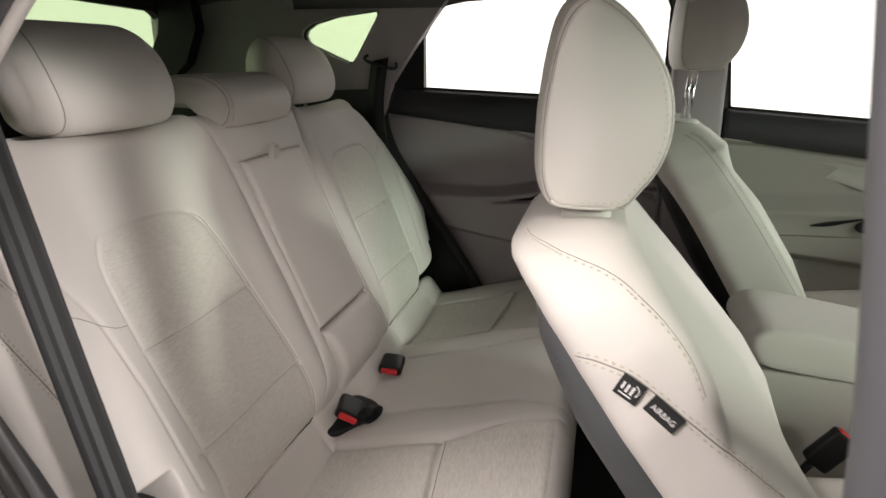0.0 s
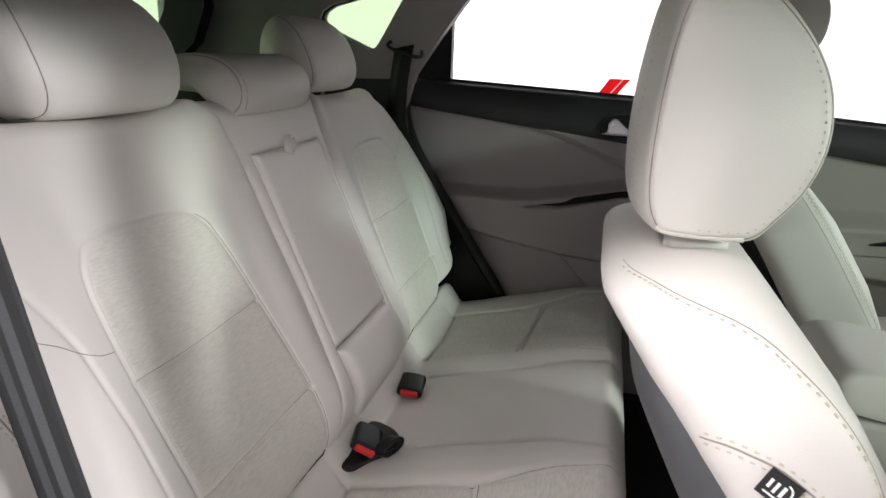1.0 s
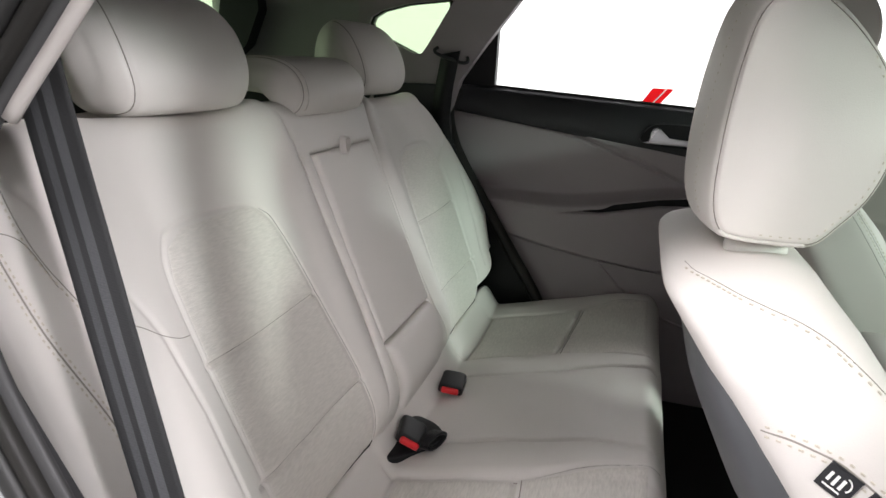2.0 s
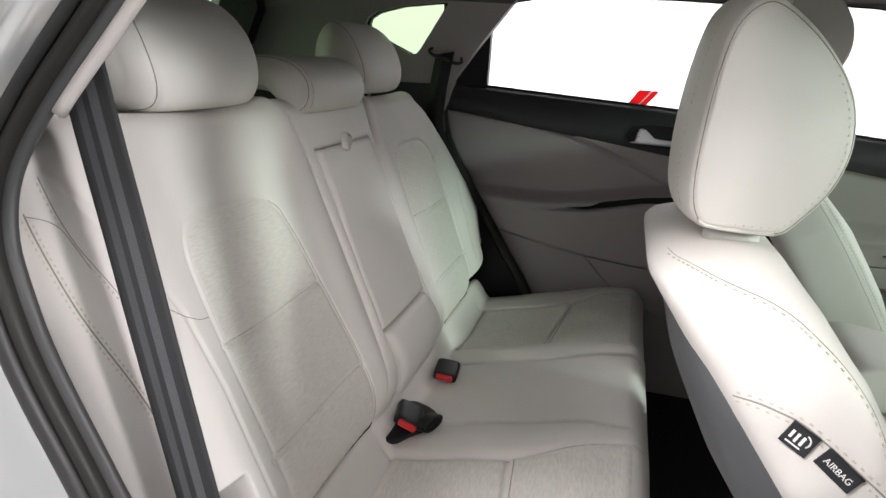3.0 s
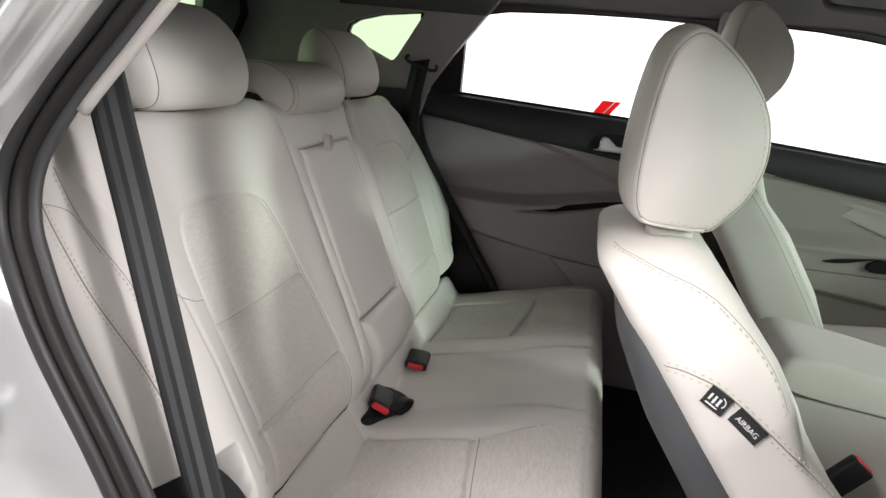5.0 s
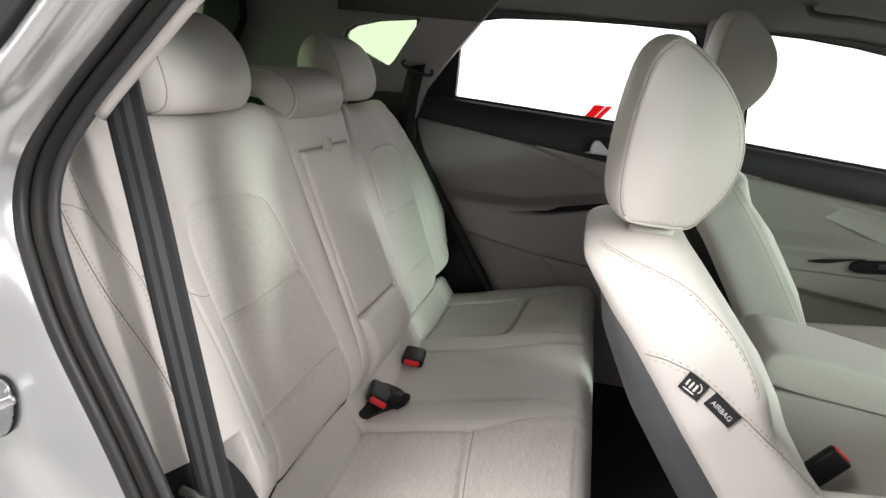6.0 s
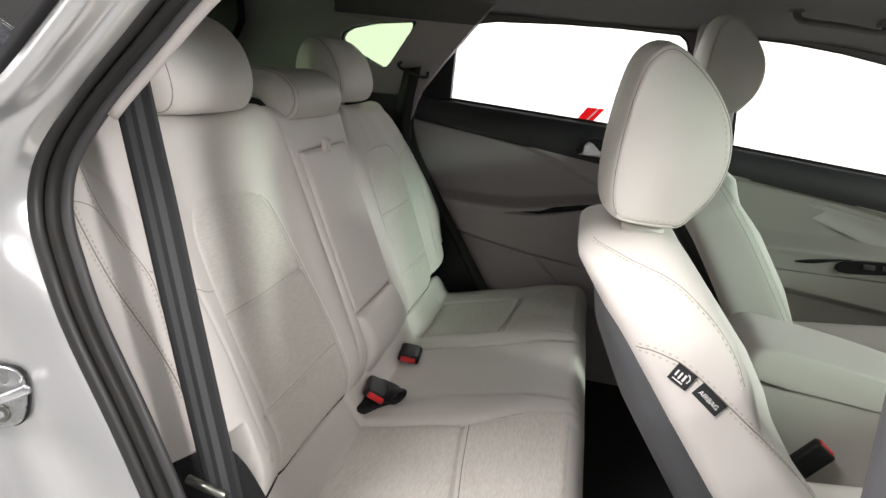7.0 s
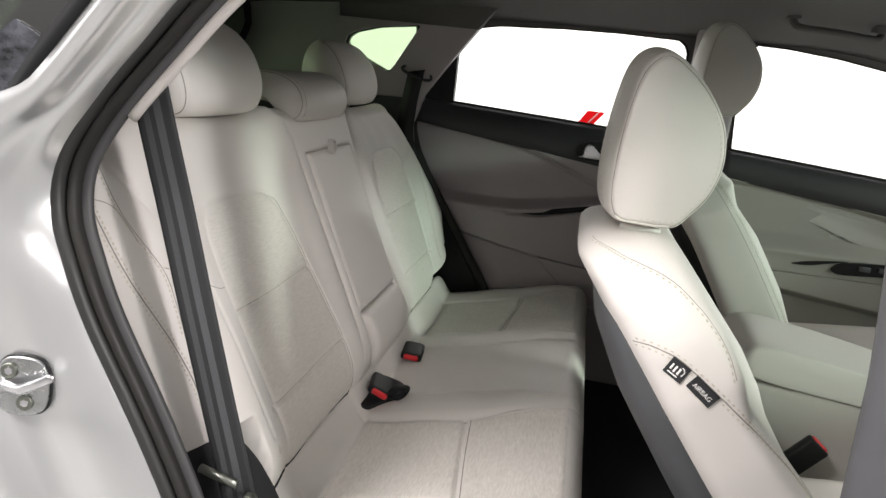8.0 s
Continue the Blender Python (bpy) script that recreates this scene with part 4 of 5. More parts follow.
def near_seam(z):
    return float(np.interp(z, [0.55, 0.62, 0.66, 0.72, 0.83, 0.93, 1.03, 1.12, 1.16, 1.20], [1.088, 1.105, 1.135, 1.16, 1.172, 1.168, 1.163, 1.152, 1.142, 1.10]))


def build_rear_seat():
    seat = thing("rear_bench_seat", (-0.4, MID, 0.35), "beige leather and fabric rear bench with three headrests", "car seat")
    near = backrest(seat, lambda z: 0.585, near_seam, lambda y, z: backrest_relief(y, z, False), LEATHER, "backrest_side", top=1.205)
    far = backrest(seat, lambda z: 2 * MID - near_seam(z), lambda z: 2 * MID - 0.585, lambda y, z: backrest_relief(2 * MID - y, z, True), LEATHER, "backrest_side")

    def middle(y, z):
        gap = away(y, z, [(1.19, 1.097), (1.455, 1.097)])
        out = 0.014 - 0.002 * np.cos((y - MID) * 9)
        out = out - 0.004 * np.exp(-(gap / 0.005) ** 2)
        inside = step(y, 1.186, 1.190) * step(1.466 - y, 0, 0.006) * step(1.10 - z, 0, 0.006)
        return out - 0.030 * inside

    backrest(seat, near_seam, lambda z: 2 * MID - near_seam(z), middle, LEATHER, "backrest_middle", nu=110)
    # folded armrest in the middle
    prof = []
    for z in np.linspace(0.752, 1.098, 60):
        x = -0.225 - LEAN_K * z
        prof.append((x, z))
    rows = []
    for j, (x, z) in enumerate(prof):
        ya = 1.190 + 0.010 * float(step(z, 0.90, 1.02))
        ys = np.linspace(ya, 1.463, 60)
        rim = np.minimum.reduce([ys - ya, 1.463 - ys, np.full(60, (z - 0.752) * 1.1), np.full(60, (1.098 - z) * 1.1)])
        d = 0.015 - 0.005 * np.exp(-rim / 0.003) + 0.004 * (1 - ((ys - 1.326) / 0.132) ** 2)
        rows.append(np.stack([x + 0.913 * d, ys, z + 0.407 * d], -1))
    arm = part("armrest", *pad(rows, (-0.03, 0, -0.012)), LEATHER, seat, "folded up centre armrest")
    rows = []
    for z in np.linspace(0.56, 0.744, 40):
        x = back_x(z)
        ya = 1.20 + 0.012 * math.cos((z - 0.65) * 18)
        ys = np.linspace(ya, 1.465, 60)
        rim = np.minimum.reduce([ys - ya, 1.465 - ys, np.full(60, (0.744 - z) * 1.1)])
        d = 0.020 - 0.014 * np.exp(-rim / 0.007) + 0.006 * np.sin((z - 0.56) / 0.184 * math.pi)
        rows.append(np.stack([x + 0.913 * d, ys, z + 0.407 * d], -1))
    part("lower_pad", *pad(rows, (-0.03, 0, -0.012)), LEATHER, seat, "padded panel under the armrest")
    # pull loop
    loop = catmull([(1.286, 1.096), (1.296, 1.112), (1.310, 1.124), (1.322, 1.121), (1.318, 1.110), (1.304, 1.101), (1.292, 1.095)], 30)
    rings = []
    for i, (y, z) in enumerate(loop):
        d = loop[min(i + 1, 30)] - loop[max(i - 1, 0)]
        n = np.array((-d[1], d[0])) / np.hypot(*d) * 0.0013
        rings.append([(-0.684 - LEAN_K * (z - 1.1) + e, y + f * n[0], z + f * n[1]) for e, f in ((-0.007, -1), (0.007, -1), (0.007, 1), (-0.007, 1))])
    part("pull_loop", *fix_normals(*loft(rings)), LEATHER, arm, "leather pull loop", smooth=False)
    # woven panels of the outer seats
    for side in (0, 1):
        rows = []
        for j in range(110):
            z = 0.60 + (1.056 - 0.60) * j / 109
            lo = np.interp(z, [0.6, 0.735, 0.9, 1.0, 1.035, 1.056], [0.772, 0.765, 0.752, 0.752, 0.766, 0.815]) + 0.002
            hi = np.interp(z, [0.6, 0.735, 0.81, 0.91, 0.975, 1.022, 1.045, 1.056], [1.08, 1.078, 1.068, 1.05, 1.036, 1.02, 0.995, 0.96]) - 0.002
            ys = np.linspace(lo, hi, 70)
            rim = np.minimum.reduce([ys - lo, hi - ys, np.full(70, 1.058 - z)])
            d = backrest_relief(ys, np.full(70, z), False) + 0.0009 - 0.003 * np.exp(-np.clip(rim, 0, 1) / 0.004)
            x = back_x(z)
            yy = ys if side == 0 else 2 * MID - ys
            rows.append(np.stack([x + 0.913 * d, yy, z + 0.407 * d], -1))
        ins = part("seat_insert", *pad(rows, (-0.012, 0, -0.004)), FABRIC, seat, "woven fabric insert")
        tr = surface_of(ins)
        for zz in (0.893, 0.732):
            line = catmull([(0.760 + 0.01 * (0.9 - zz), zz), (0.9, zz - 0.006), (1.042 + 0.18 * (0.9 - zz), zz)], 20)
            sewn(tr, [(-0.5, y if side == 0 else 2 * MID - y, z) for y, z in line], (-1, 0, 0), ins, rows=())
        skin = surface_of(near if side == 0 else far)
        line = [(1.004, 1.040), (1.0225, 1.022), (1.0385, 0.975), (1.0525, 0.91), (1.0705, 0.81), (1.0805, 0.735), (1.0825, 0.62)]
        sewn(skin, [(-0.5, y if side == 0 else 2 * MID - y, z) for y, z in catmull(line, 40)], (-1, 0, 0), ins, rows=())

    # cushion
    def cushion_z(x, y):
        m = np.abs(y - MID)
        z = 0.68 + 0.26 * x
        z = z + 0.068 * step(-x, 0.478, 0.535) - 0.030 * np.clip((-x - 0.534) / 0.03, 0, 1) ** 2
        z = z - 0.012 * step(x, -0.14, -0.04) - 0.046 * np.clip((x + 0.066) / 0.048, 0, 1) ** 2.3
        z = z + 0.009 * (1 - step(m, 0.236, 0.258)) * step(-x, 0.0, 0.05) + 0.005 * np.exp(-((m - 0.205) / 0.035) ** 2) - 0.006 * np.exp(-((m - 0.40) / 0.09) ** 2) * step(-x, 0.0, 0.06)
        z = z + 0.014 * np.exp(-((m - 0.62) / 0.06) ** 2) - 0.06 * np.clip((m - 0.66) / 0.09, 0, 1) ** 2.5
        lines = [([(-0.475, 0.0), (-0.475, 0.25)], 0.0), ([(-0.50, 0.252), (-0.26, 0.258), (-0.15, 0.235), (-0.04, 0.215), (0, 0.212)], 0.007), ([(-0.44, 0.145), (-0.25, 0.15), (-0.06, 0.163), (0.0, 0.165)], 0.006),
                 ([(-0.48, 0.252), (-0.475, 0.40), (-0.475, 0.55)], 0.006), ([(-0.26, 0.258), (-0.245, 0.4), (-0.228, 0.552)], 0.007), ([(-0.50, 0.56), (-0.27, 0.555), (-0.14, 0.60), (0.0, 0.62)], 0.005)]
        for line, depth in lines:
            if depth:
                z = z - depth * (1 - 0.8 * step(x, -0.07, -0.005)) * np.exp(-(away(x, m, line) / 0.0048) ** 2)
        return z + 0.0015 * np.sin(x * 40 + y * 23) * np.sin(y * 17)

    xs = np.r_[np.linspace(-0.575, -0.09, 160), np.linspace(-0.087, -0.018, 50)]
    ys = np.linspace(0.575, 2.075, 480)
    X, Y = np.meshgrid(xs, ys)
    Z = cushion_z(X, Y)
    rows = np.stack([X, Y, Z], -1)
    front = rows[:, -1:, :].copy()
    drop = [front + np.array((0.004 - 0.03 * (k / 8) ** 2, 0, -0.02 * k)) for k in range(1, 9)]
    rows = np.concatenate([rows, *drop], axis=1)
    cushion = part("seat_cushion", *pad(rows, (0, 0, -0.06)), LEATHER, seat, "padded bench cushion with pleats")
    tree = surface_of(cushion)
    for side in (-1, 1):
        for line in ([(-0.50, 0.252), (-0.26, 0.258), (-0.15, 0.235), (-0.04, 0.215), (-0.03, 0.213)], [(-0.42, 0.145), (-0.25, 0.15), (-0.06, 0.163), (-0.03, 0.165)], [(-0.46, 0.56), (-0.27, 0.555), (-0.14, 0.60), (-0.05, 0.613)]):
            sewn(tree, [(a, MID + side * m, 0.9) for a, m in catmull(line, 40)], (0, 0, -1), cushion, rows=())
        for line in ([(-0.249, 0.262), (-0.237, 0.40), (-0.220, 0.548)], [(-0.474, 0.262), (-0.473, 0.40), (-0.473, 0.548)]):
            sewn(tree, [(a, MID + side * m, 0.9) for a, m in catmull(line, 30)], (0, 0, -1), cushion, rows=(), fold=0.0013)
    for side in (-1, 1):
        for x0, x1 in ((-0.470, -0.2525), (-0.2475, -0.048)):
            rows = []
            for x in np.linspace(x0, x1, 60):
                lo = np.interp(x, [-0.5, -0.26, -0.15, -0.04], [0.252, 0.258, 0.235, 0.215]) + 0.008
                hi = np.interp(x, [-0.5, -0.27, -0.14, 0.0], [0.56, 0.555, 0.60, 0.62]) - 0.008
                ms = np.linspace(lo, hi, 60)
                bow = np.interp(ms, [0.258, 0.4, 0.552], [0.0, 0.012, 0.03])
                xx = x + bow * (step(x, x0, x1) if x1 < -0.1 else step(-x, 0.03, 0.236))
                yy = MID + side * ms
                rim = np.minimum.reduce([ms - lo, hi - ms, np.full(60, x - x0), np.full(60, x1 - x)])
                z = cushion_z(xx, yy) + 0.0022 - 0.005 * np.exp(-rim / 0.004)
                rows.append(np.stack([xx, yy, z], -1))
            part("cushion_insert", *pad(rows, (0, 0, -0.012)), CUSHION_FABRIC, seat, "woven fabric insert")
    # black tube painting the contact shade where the backrests meet the cushion
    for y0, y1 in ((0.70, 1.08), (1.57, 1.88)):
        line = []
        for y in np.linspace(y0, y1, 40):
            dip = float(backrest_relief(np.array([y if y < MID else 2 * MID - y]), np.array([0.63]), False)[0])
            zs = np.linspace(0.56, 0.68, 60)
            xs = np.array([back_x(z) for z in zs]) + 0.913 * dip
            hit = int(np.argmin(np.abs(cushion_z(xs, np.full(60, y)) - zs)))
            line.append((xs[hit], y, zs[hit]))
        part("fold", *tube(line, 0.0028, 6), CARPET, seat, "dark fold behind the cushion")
    t_near = surface_of(near)
    way = (-0.59, 0.80, -0.26)
    sewn(t_near, catmull([(-0.766, 0.62, 1.131), (-0.745, 0.62, 1.09), (-0.719, 0.62, 1.053), (-0.665, 0.62, 0.995), (-0.645, 0.62, 0.95), (-0.63, 0.62, 0.90)], 30), way, seat, rows=(0.0034,), both=False)
    sewn(t_near, catmull([(-0.785, 0.62, 1.085), (-0.765, 0.62, 1.045), (-0.72, 0.62, 0.972), (-0.656, 0.62, 0.892), (-0.619, 0.62, 0.836), (-0.598, 0.62, 0.79)], 30), way, seat, rows=(0.0040,), fold=0.0014)
    sewn(t_near, catmull([(-0.785, 0.62, 1.082), (-0.755, 0.62, 1.080), (-0.735, 0.62, 1.068), (-0.705, 0.62, 1.03)], 20), way, seat, rows=())
    sewn(t_near, [(-0.5, y, z) for y, z in catmull([(0.640, 0.992), (0.674, 0.973), (0.696, 0.956), (0.722, 0.942), (0.748, 0.936)], 24)], (-1, 0, 0), seat, rows=())
    # headrests

    def headrest(cy, half):
        prof = catmull([(-0.765, 1.198), (-0.748, 1.225), (-0.752, 1.265), (-0.775, 1.315), (-0.808, 1.350), (-0.845, 1.362), (-0.878, 1.340), (-0.892, 1.28), (-0.885, 1.215), (-0.865, 1.195), (-0.81, 1.190)], 60, True)

        def lift(a, b, w):
            k = 1 - 0.10 * step(-(b - 1.28), 0.0, 0.1) - 0.12 * step(b, 1.30, 1.38)
            bulge = 0.012 * (1 - (w / half) ** 2) * step(a, -0.83, -0.76)
            k = k * (1 - 0.24 * step(-a, 0.80, 0.89))
            return (a + bulge - 0.02 * abs(w / half) ** 3, cy + w * k, b - 0.005)

        h = part("headrest", *rounded(prof, lift, half, 0.032, 0.008, 12, 0.0022, 0.75), LEATHER, seat, "padded headrest")
        seam_loop(prof, lift, half, 0.032, 0.0018, "crease_shade", SEAM_SHADE, h, at=0.75)
        for s in (-0.6, 0.6):
            part("post", *tube([(-0.825, cy + s * half * 0.7, 1.15), (-0.825, cy + s * half * 0.7, 1.21)], 0.006, 10), CHROME, h, "chrome post")
            part("post_collar", *rounded(catmull([(-0.022, 0), (0, -0.014), (0.022, 0), (0, 0.014)], 24, True), lambda a, b, w: (-0.805 + b, cy + s * half * 0.7 + a, 1.193 + w), 0.008, 0.003, 0.001, 3), WHITE_PLASTIC, h, "pale post collar")
        return h

    headrest(0.950, 0.156)
    headrest(2 * MID - 0.950, 0.156)
    prof = catmull([(-0.728, 1.168), (-0.712, 1.180), (-0.704, 1.205), (-0.712, 1.235), (-0.735, 1.258), (-0.77, 1.270), (-0.82, 1.271), (-0.868, 1.258), (-0.892, 1.232), (-0.885, 1.210), (-0.84, 1.208), (-0.79, 1.206), (-0.760, 1.196), (-0.745, 1.178)], 70, True)

    def lift(a, b, w):
        k = 1 - 0.10 * step(a, -0.76, -0.71) - 0.08 * step(b, 1.235, 1.275)
        return (a - 0.010 * abs(w / 0.15) ** 3, MID + w * k, b)

    h = part("headrest", *rounded(prof, lift, 0.152, 0.013, 0.012, 8, 0.003), LEATHER, seat, "low middle headrest")
    seam_loop(prof, lift, 0.152, 0.013, 0.0026, "crease_shade", SEAM_SHADE, h)
    tr = surface_of(h)
    for s in (-1, 1):
        pts = [(-0.86, MID + s * 0.131, 1.4), (-0.80, MID + s * 0.132, 1.4), (-0.75, MID + s * 0.128, 1.4), (-0.722, MID + s * 0.126, 1.4)]
        sewn(tr, pts, (0, 0, -1), h, gap=0.005, rows=(0.003,), both=False, size=0.6)
        pts = [(-0.6, MID + s * 0.127, 1.232), (-0.6, MID + s * 0.126, 1.20), (-0.6, MID + s * 0.124, 1.180)]
        sewn(tr, pts, (-1, 0, 0), h, gap=0.005, rows=(0.003,), both=False, size=0.6)
    # black anchor cover at the outer lower corner
    rows = []
    for y in np.linspace(0.575, 0.694, 40):
        top = float(np.interp(y, [0.575, 0.62, 0.64, 0.655, 0.668, 0.680, 0.688, 0.694], [0.760, 0.760, 0.754, 0.744, 0.727, 0.698, 0.66, 0.60]))
        roll = 0.15 * (1 - math.sqrt(max(0.0, 1 - min(1.0, max(0.0, (0.69 - y) / 0.125)) ** 2)))
        zs = np.linspace(0.45, top, 30)
        dip = -0.004 - roll - 0.012 * np.exp(-(top - zs) / 0.01)
        rows.append(np.stack([-0.225 - LEAN_K * zs + 0.913 * dip, np.full(30, y), zs + 0.407 * dip], -1))
    part("anchor_cover", *pad(rows, (-0.08, 0, -0.02)), CARPET, seat, "black plastic anchor cover")
    part("lock_mark", *rounded([(0.006 * math.cos(t), 0.011 * math.sin(t)) for t in np.linspace(0, 6.28, 20, endpoint=False)], lambda p, q, w: (-0.5265 - LEAN_K * q + w, 0.722 + p, 0.681 + q), 0.004, 0.002, 0.0, 3), PALE_TRIM, seat, "small oval cap")
    part("recline_button", *rounded([(0.008 * math.cos(t), 0.008 * math.sin(t)) for t in np.linspace(0, 6.28, 20, endpoint=False)], lambda p, q, w: (back_x(0.655) - LEAN_K * q + w * 0.9 - 0.004, 1.092 + p, 0.655 + q), 0.006, 0.002, 0.0, 3), PALE_TRIM, seat, "small plastic button")


build_rear_seat()


def build_near_belt():
    b = thing("seat_belt", (-0.6, 0.58, 0.7), "charcoal rear seat belt hanging from the near pillar", "seat belt")
    mid = catmull([(-0.690, 0.598, 1.34), (-0.662, 0.587, 1.251), (-0.640, 0.582, 1.175), (-0.617, 0.578, 1.096), (-0.587, 0.575, 0.98), (-0.554, 0.573, 0.853), (-0.523, 0.570, 0.739), (-0.508, 0.568, 0.68)], 90)
    rings, uv = [], []
    n = 12
    for i, p in enumerate(mid):
        d = Vector(mid[min(i + 1, 90)] - mid[max(i - 1, 0)]).normalized()
        nrm = Vector((0.25, -0.96, 0.1)).normalized()
        s = d.cross(nrm).normalized()
        if s.x < 0:
            s = -s
        ring = []
        for k in range(n):
            u = k / (n - 1)
            ring.append(Vector(p) + s * (u - 0.5) * 0.0475 + nrm * (0.0012 + 0.0012 * math.cos((u - 0.5) * 3)))
            uv.append((u, i * 0.035))
        for k in range(n):
            u = 1 - k / (n - 1)
            ring.append(Vector(p) + s * (u - 0.5) * 0.0475 - nrm * 0.0002)
            uv.append((u, i * 0.035))
        rings.append(ring)
    part("strap", *loft(rings), WEBBING, b, "ribbed charcoal webbing", uv=uv)
    part("anchor_plate", *tube([(-0.568, 0.562, 0.733), (-0.540, 0.558, 0.730), (-0.508, 0.556, 0.725)], 0.0065, 12), BOLT, b, "dull steel anchor plate")
    bolt = [(0.012 * math.cos(a), 0.012 * math.sin(a)) for a in np.linspace(0, 2 * math.pi, 6, endpoint=False)]
    part("anchor_bolt", *rounded(bolt, lambda p, q, w: (-0.488 + p, 0.556 + w, 0.703 + q), 0.006, 0.002, 0.001, 3), BOLT, b, "anchor bolt head")


build_near_belt()


def build_buckles():
    def buckle(at, turn, pitch, roll, label):
        """The head points along its own -y, with the button in that end."""
        t = thing("seat_belt_buckle", at, label, "belt buckle", "rear seat buckles")
        m = Matrix.Translation(at) @ Euler((radians(pitch), 0, radians(turn))).to_matrix().to_4x4() @ Euler((0, radians(roll), 0)).to_matrix().to_4x4()
        prof = catmull([(-0.024, -0.010), (0.0, -0.011), (0.024, -0.010), (0.027, 0.0), (0.023, 0.010), (0.0, 0.012), (-0.023, 0.010), (-0.027, 0.0)], 40, True)
        o = part("body", *moved(rounded(prof, lambda a, b, w: (a, w, b), 0.030, 0.006, 0.001, 4), m), BLACK, t, "black plastic housing")
        part("release_button", *moved(box((-0.019, -0.0365, -0.006), (0.019, -0.022, 0.0085), 0.004), m), RED, o, "red release button")
        return t, m

    b1, m = buckle((-0.474, 1.150, 0.602), 10, 8, 28, "black buckle with red button in a pocket of the bench")
    base = catmull([(-0.500, 1.085), (-0.462, 1.118), (-0.424, 1.158), (-0.428, 1.20), (-0.47, 1.245), (-0.505, 1.235), (-0.512, 1.15)], 40, True)
    part("pocket", *rounded(base, lambda a, c, w: (a, c, 0.572 + 0.26 * (a + 0.47) + 0.4 * max(0.0, -0.47 - a) + w), 0.008, 0.005, 0.0, 3), BLACK, b1, "black plastic pocket")
    for k in range(5):
        ring = [(-0.440 + 0.004 * k + 0.010 * math.cos(a), 1.150 + 0.026 * math.cos(a), 0.596 + 0.013 * math.sin(a)) for a in np.linspace(0, 2 * math.pi, 16)]
        part("bellows_rib", *tube(ring, 0.003, 6), BLACK, b1, "black bellows rib")
    buckle((-0.462, 1.395, 0.590), 4, 10, 4, "black buckle with red button lying on the bench")


build_buckles()

# ---------------------------------------------------------------- front seats


def front_seat(dx, dy, dz, head_dz, head_dx, flip, near):
    """flip mirrors the seat about its own middle."""
    label = "beige leather front passenger seat reclined with black airbag tags" if near else "beige leather driver seat with its headrest raised"
    cy = 0.865
    seat = thing("front_seat", (0.25 + dx, cy + dy, 0.32), label, "car seat", "front seats")

    def put(p):
        y = p[1] - cy
        return (p[0] + dx, cy + dy + (-y if flip else y), p[2] + dz)

    P0 = np.array((-0.03, 1.16))
    DN = np.array((0.588, -0.809) if near else (0.50, -0.866))
    FW = np.array((0.809, 0.588) if near else (0.866, 0.50))

    def place(t, n, y):
        q = P0 + DN * t + FW * n
        return put((q[0], y, q[1]))

    # backrest: rings down the lean
    def half(t):
        return float(np.interp(t, [0.026, 0.029, 0.034, 0.045, 0.065, 0.10, 0.15, 0.22, 0.32, 0.45, 0.6], [0.11, 0.14, 0.16, 0.182, 0.206, 0.236, 0.258, 0.276, 0.28, 0.275, 0.26]))

    ring_t = list(np.linspace(0.026, 0.055, 14)) + list(np.linspace(0.06, 0.60, 100))
    rings = []
    for t in ring_t:
        h = half(t)
        rear = float(np.interp(t, [0.026, 0.029, 0.034, 0.04, 0.05, 0.1, 0.6], [-0.060, -0.076, -0.086, -0.093, -0.097, -0.094, -0.088]))
        front = float(np.interp(t, [0.026, 0.029, 0.034, 0.05, 0.10, 0.2, 0.3, 0.4, 0.6], [-0.01, 0.006, 0.016, 0.030, 0.040, 0.050, 0.058, 0.066, 0.07]))
        if not near:
            rear -= 0.022
            front += float(np.interp(t, [0.03, 0.09, 0.165, 0.25, 0.4, 0.5], [0.006, 0.022, 0.004, 0.016, 0.014, 0.004]))
        inner = float(np.interp(t, [0.40, 0.48, 0.53, 0.60], [0.0, 0.008, 0.028, 0.055]))
        waist = float(np.interp(t, [0.17, 0.225, 0.272, 0.35, 0.41, 0.46, 0.6], [0.0, 0.012, 0.034, 0.027, 0.019, 0.016, 0.012]))
        dish = float(np.interp(t, [-0.04, 0.05, 0.15, 0.6], [0.0, 0.005, 0.03, 0.045]))
        ring = []
        for k in range(140):
            a = 2 * math.pi * k / 140
            c, s = math.cos(a), math.sin(a)
            u = math.copysign(abs(c) ** (0.34 if s > 0 else 0.36), c)
            v = math.copysign(abs(s) ** (0.50 if s > 0 else 0.42), s)
            n = (front + rear) / 2 + (front - rear) / 2 * v
            if v > 0:
                n -= dish * (1 - abs(u) ** 2.2) * v + (inner * max(0.0, u) + (waist if near else 0.0) * max(0.0, -u)) * v
            skew = 0.45 * (1 - float(step(t, 0.03, 0.16)))
            ring.append(place(t + skew * (n + 0.03), n, cy + u * h))
        rings.append(ring)
    back = part("backrest", *fix_normals(*loft(rings)), LEATHER, seat, "padded backrest")
    # hard back panel
    rings = []
    for t in np.linspace(0.045, 0.66, 40):
        h = half(t) - 0.022 - 0.03 * float(step(-t, -0.10, -0.04))
        rear = -0.075 - float(np.interp(t, [0.04, 0.07, 0.11, 0.2, 0.35, 0.6], [0.002, 0.022, 0.042, 0.056, 0.060, 0.060]))
        ring = []
        for k in range(32):
            a = math.pi * k / 31
            c = math.cos(a)
            u = math.copysign(abs(c) ** 0.5, c)
            ring.append(place(t, -0.062 + (rear + 0.062) * abs(math.sin(a)) ** 0.5, cy + u * (h + 0.004)))
        rings.append(ring)
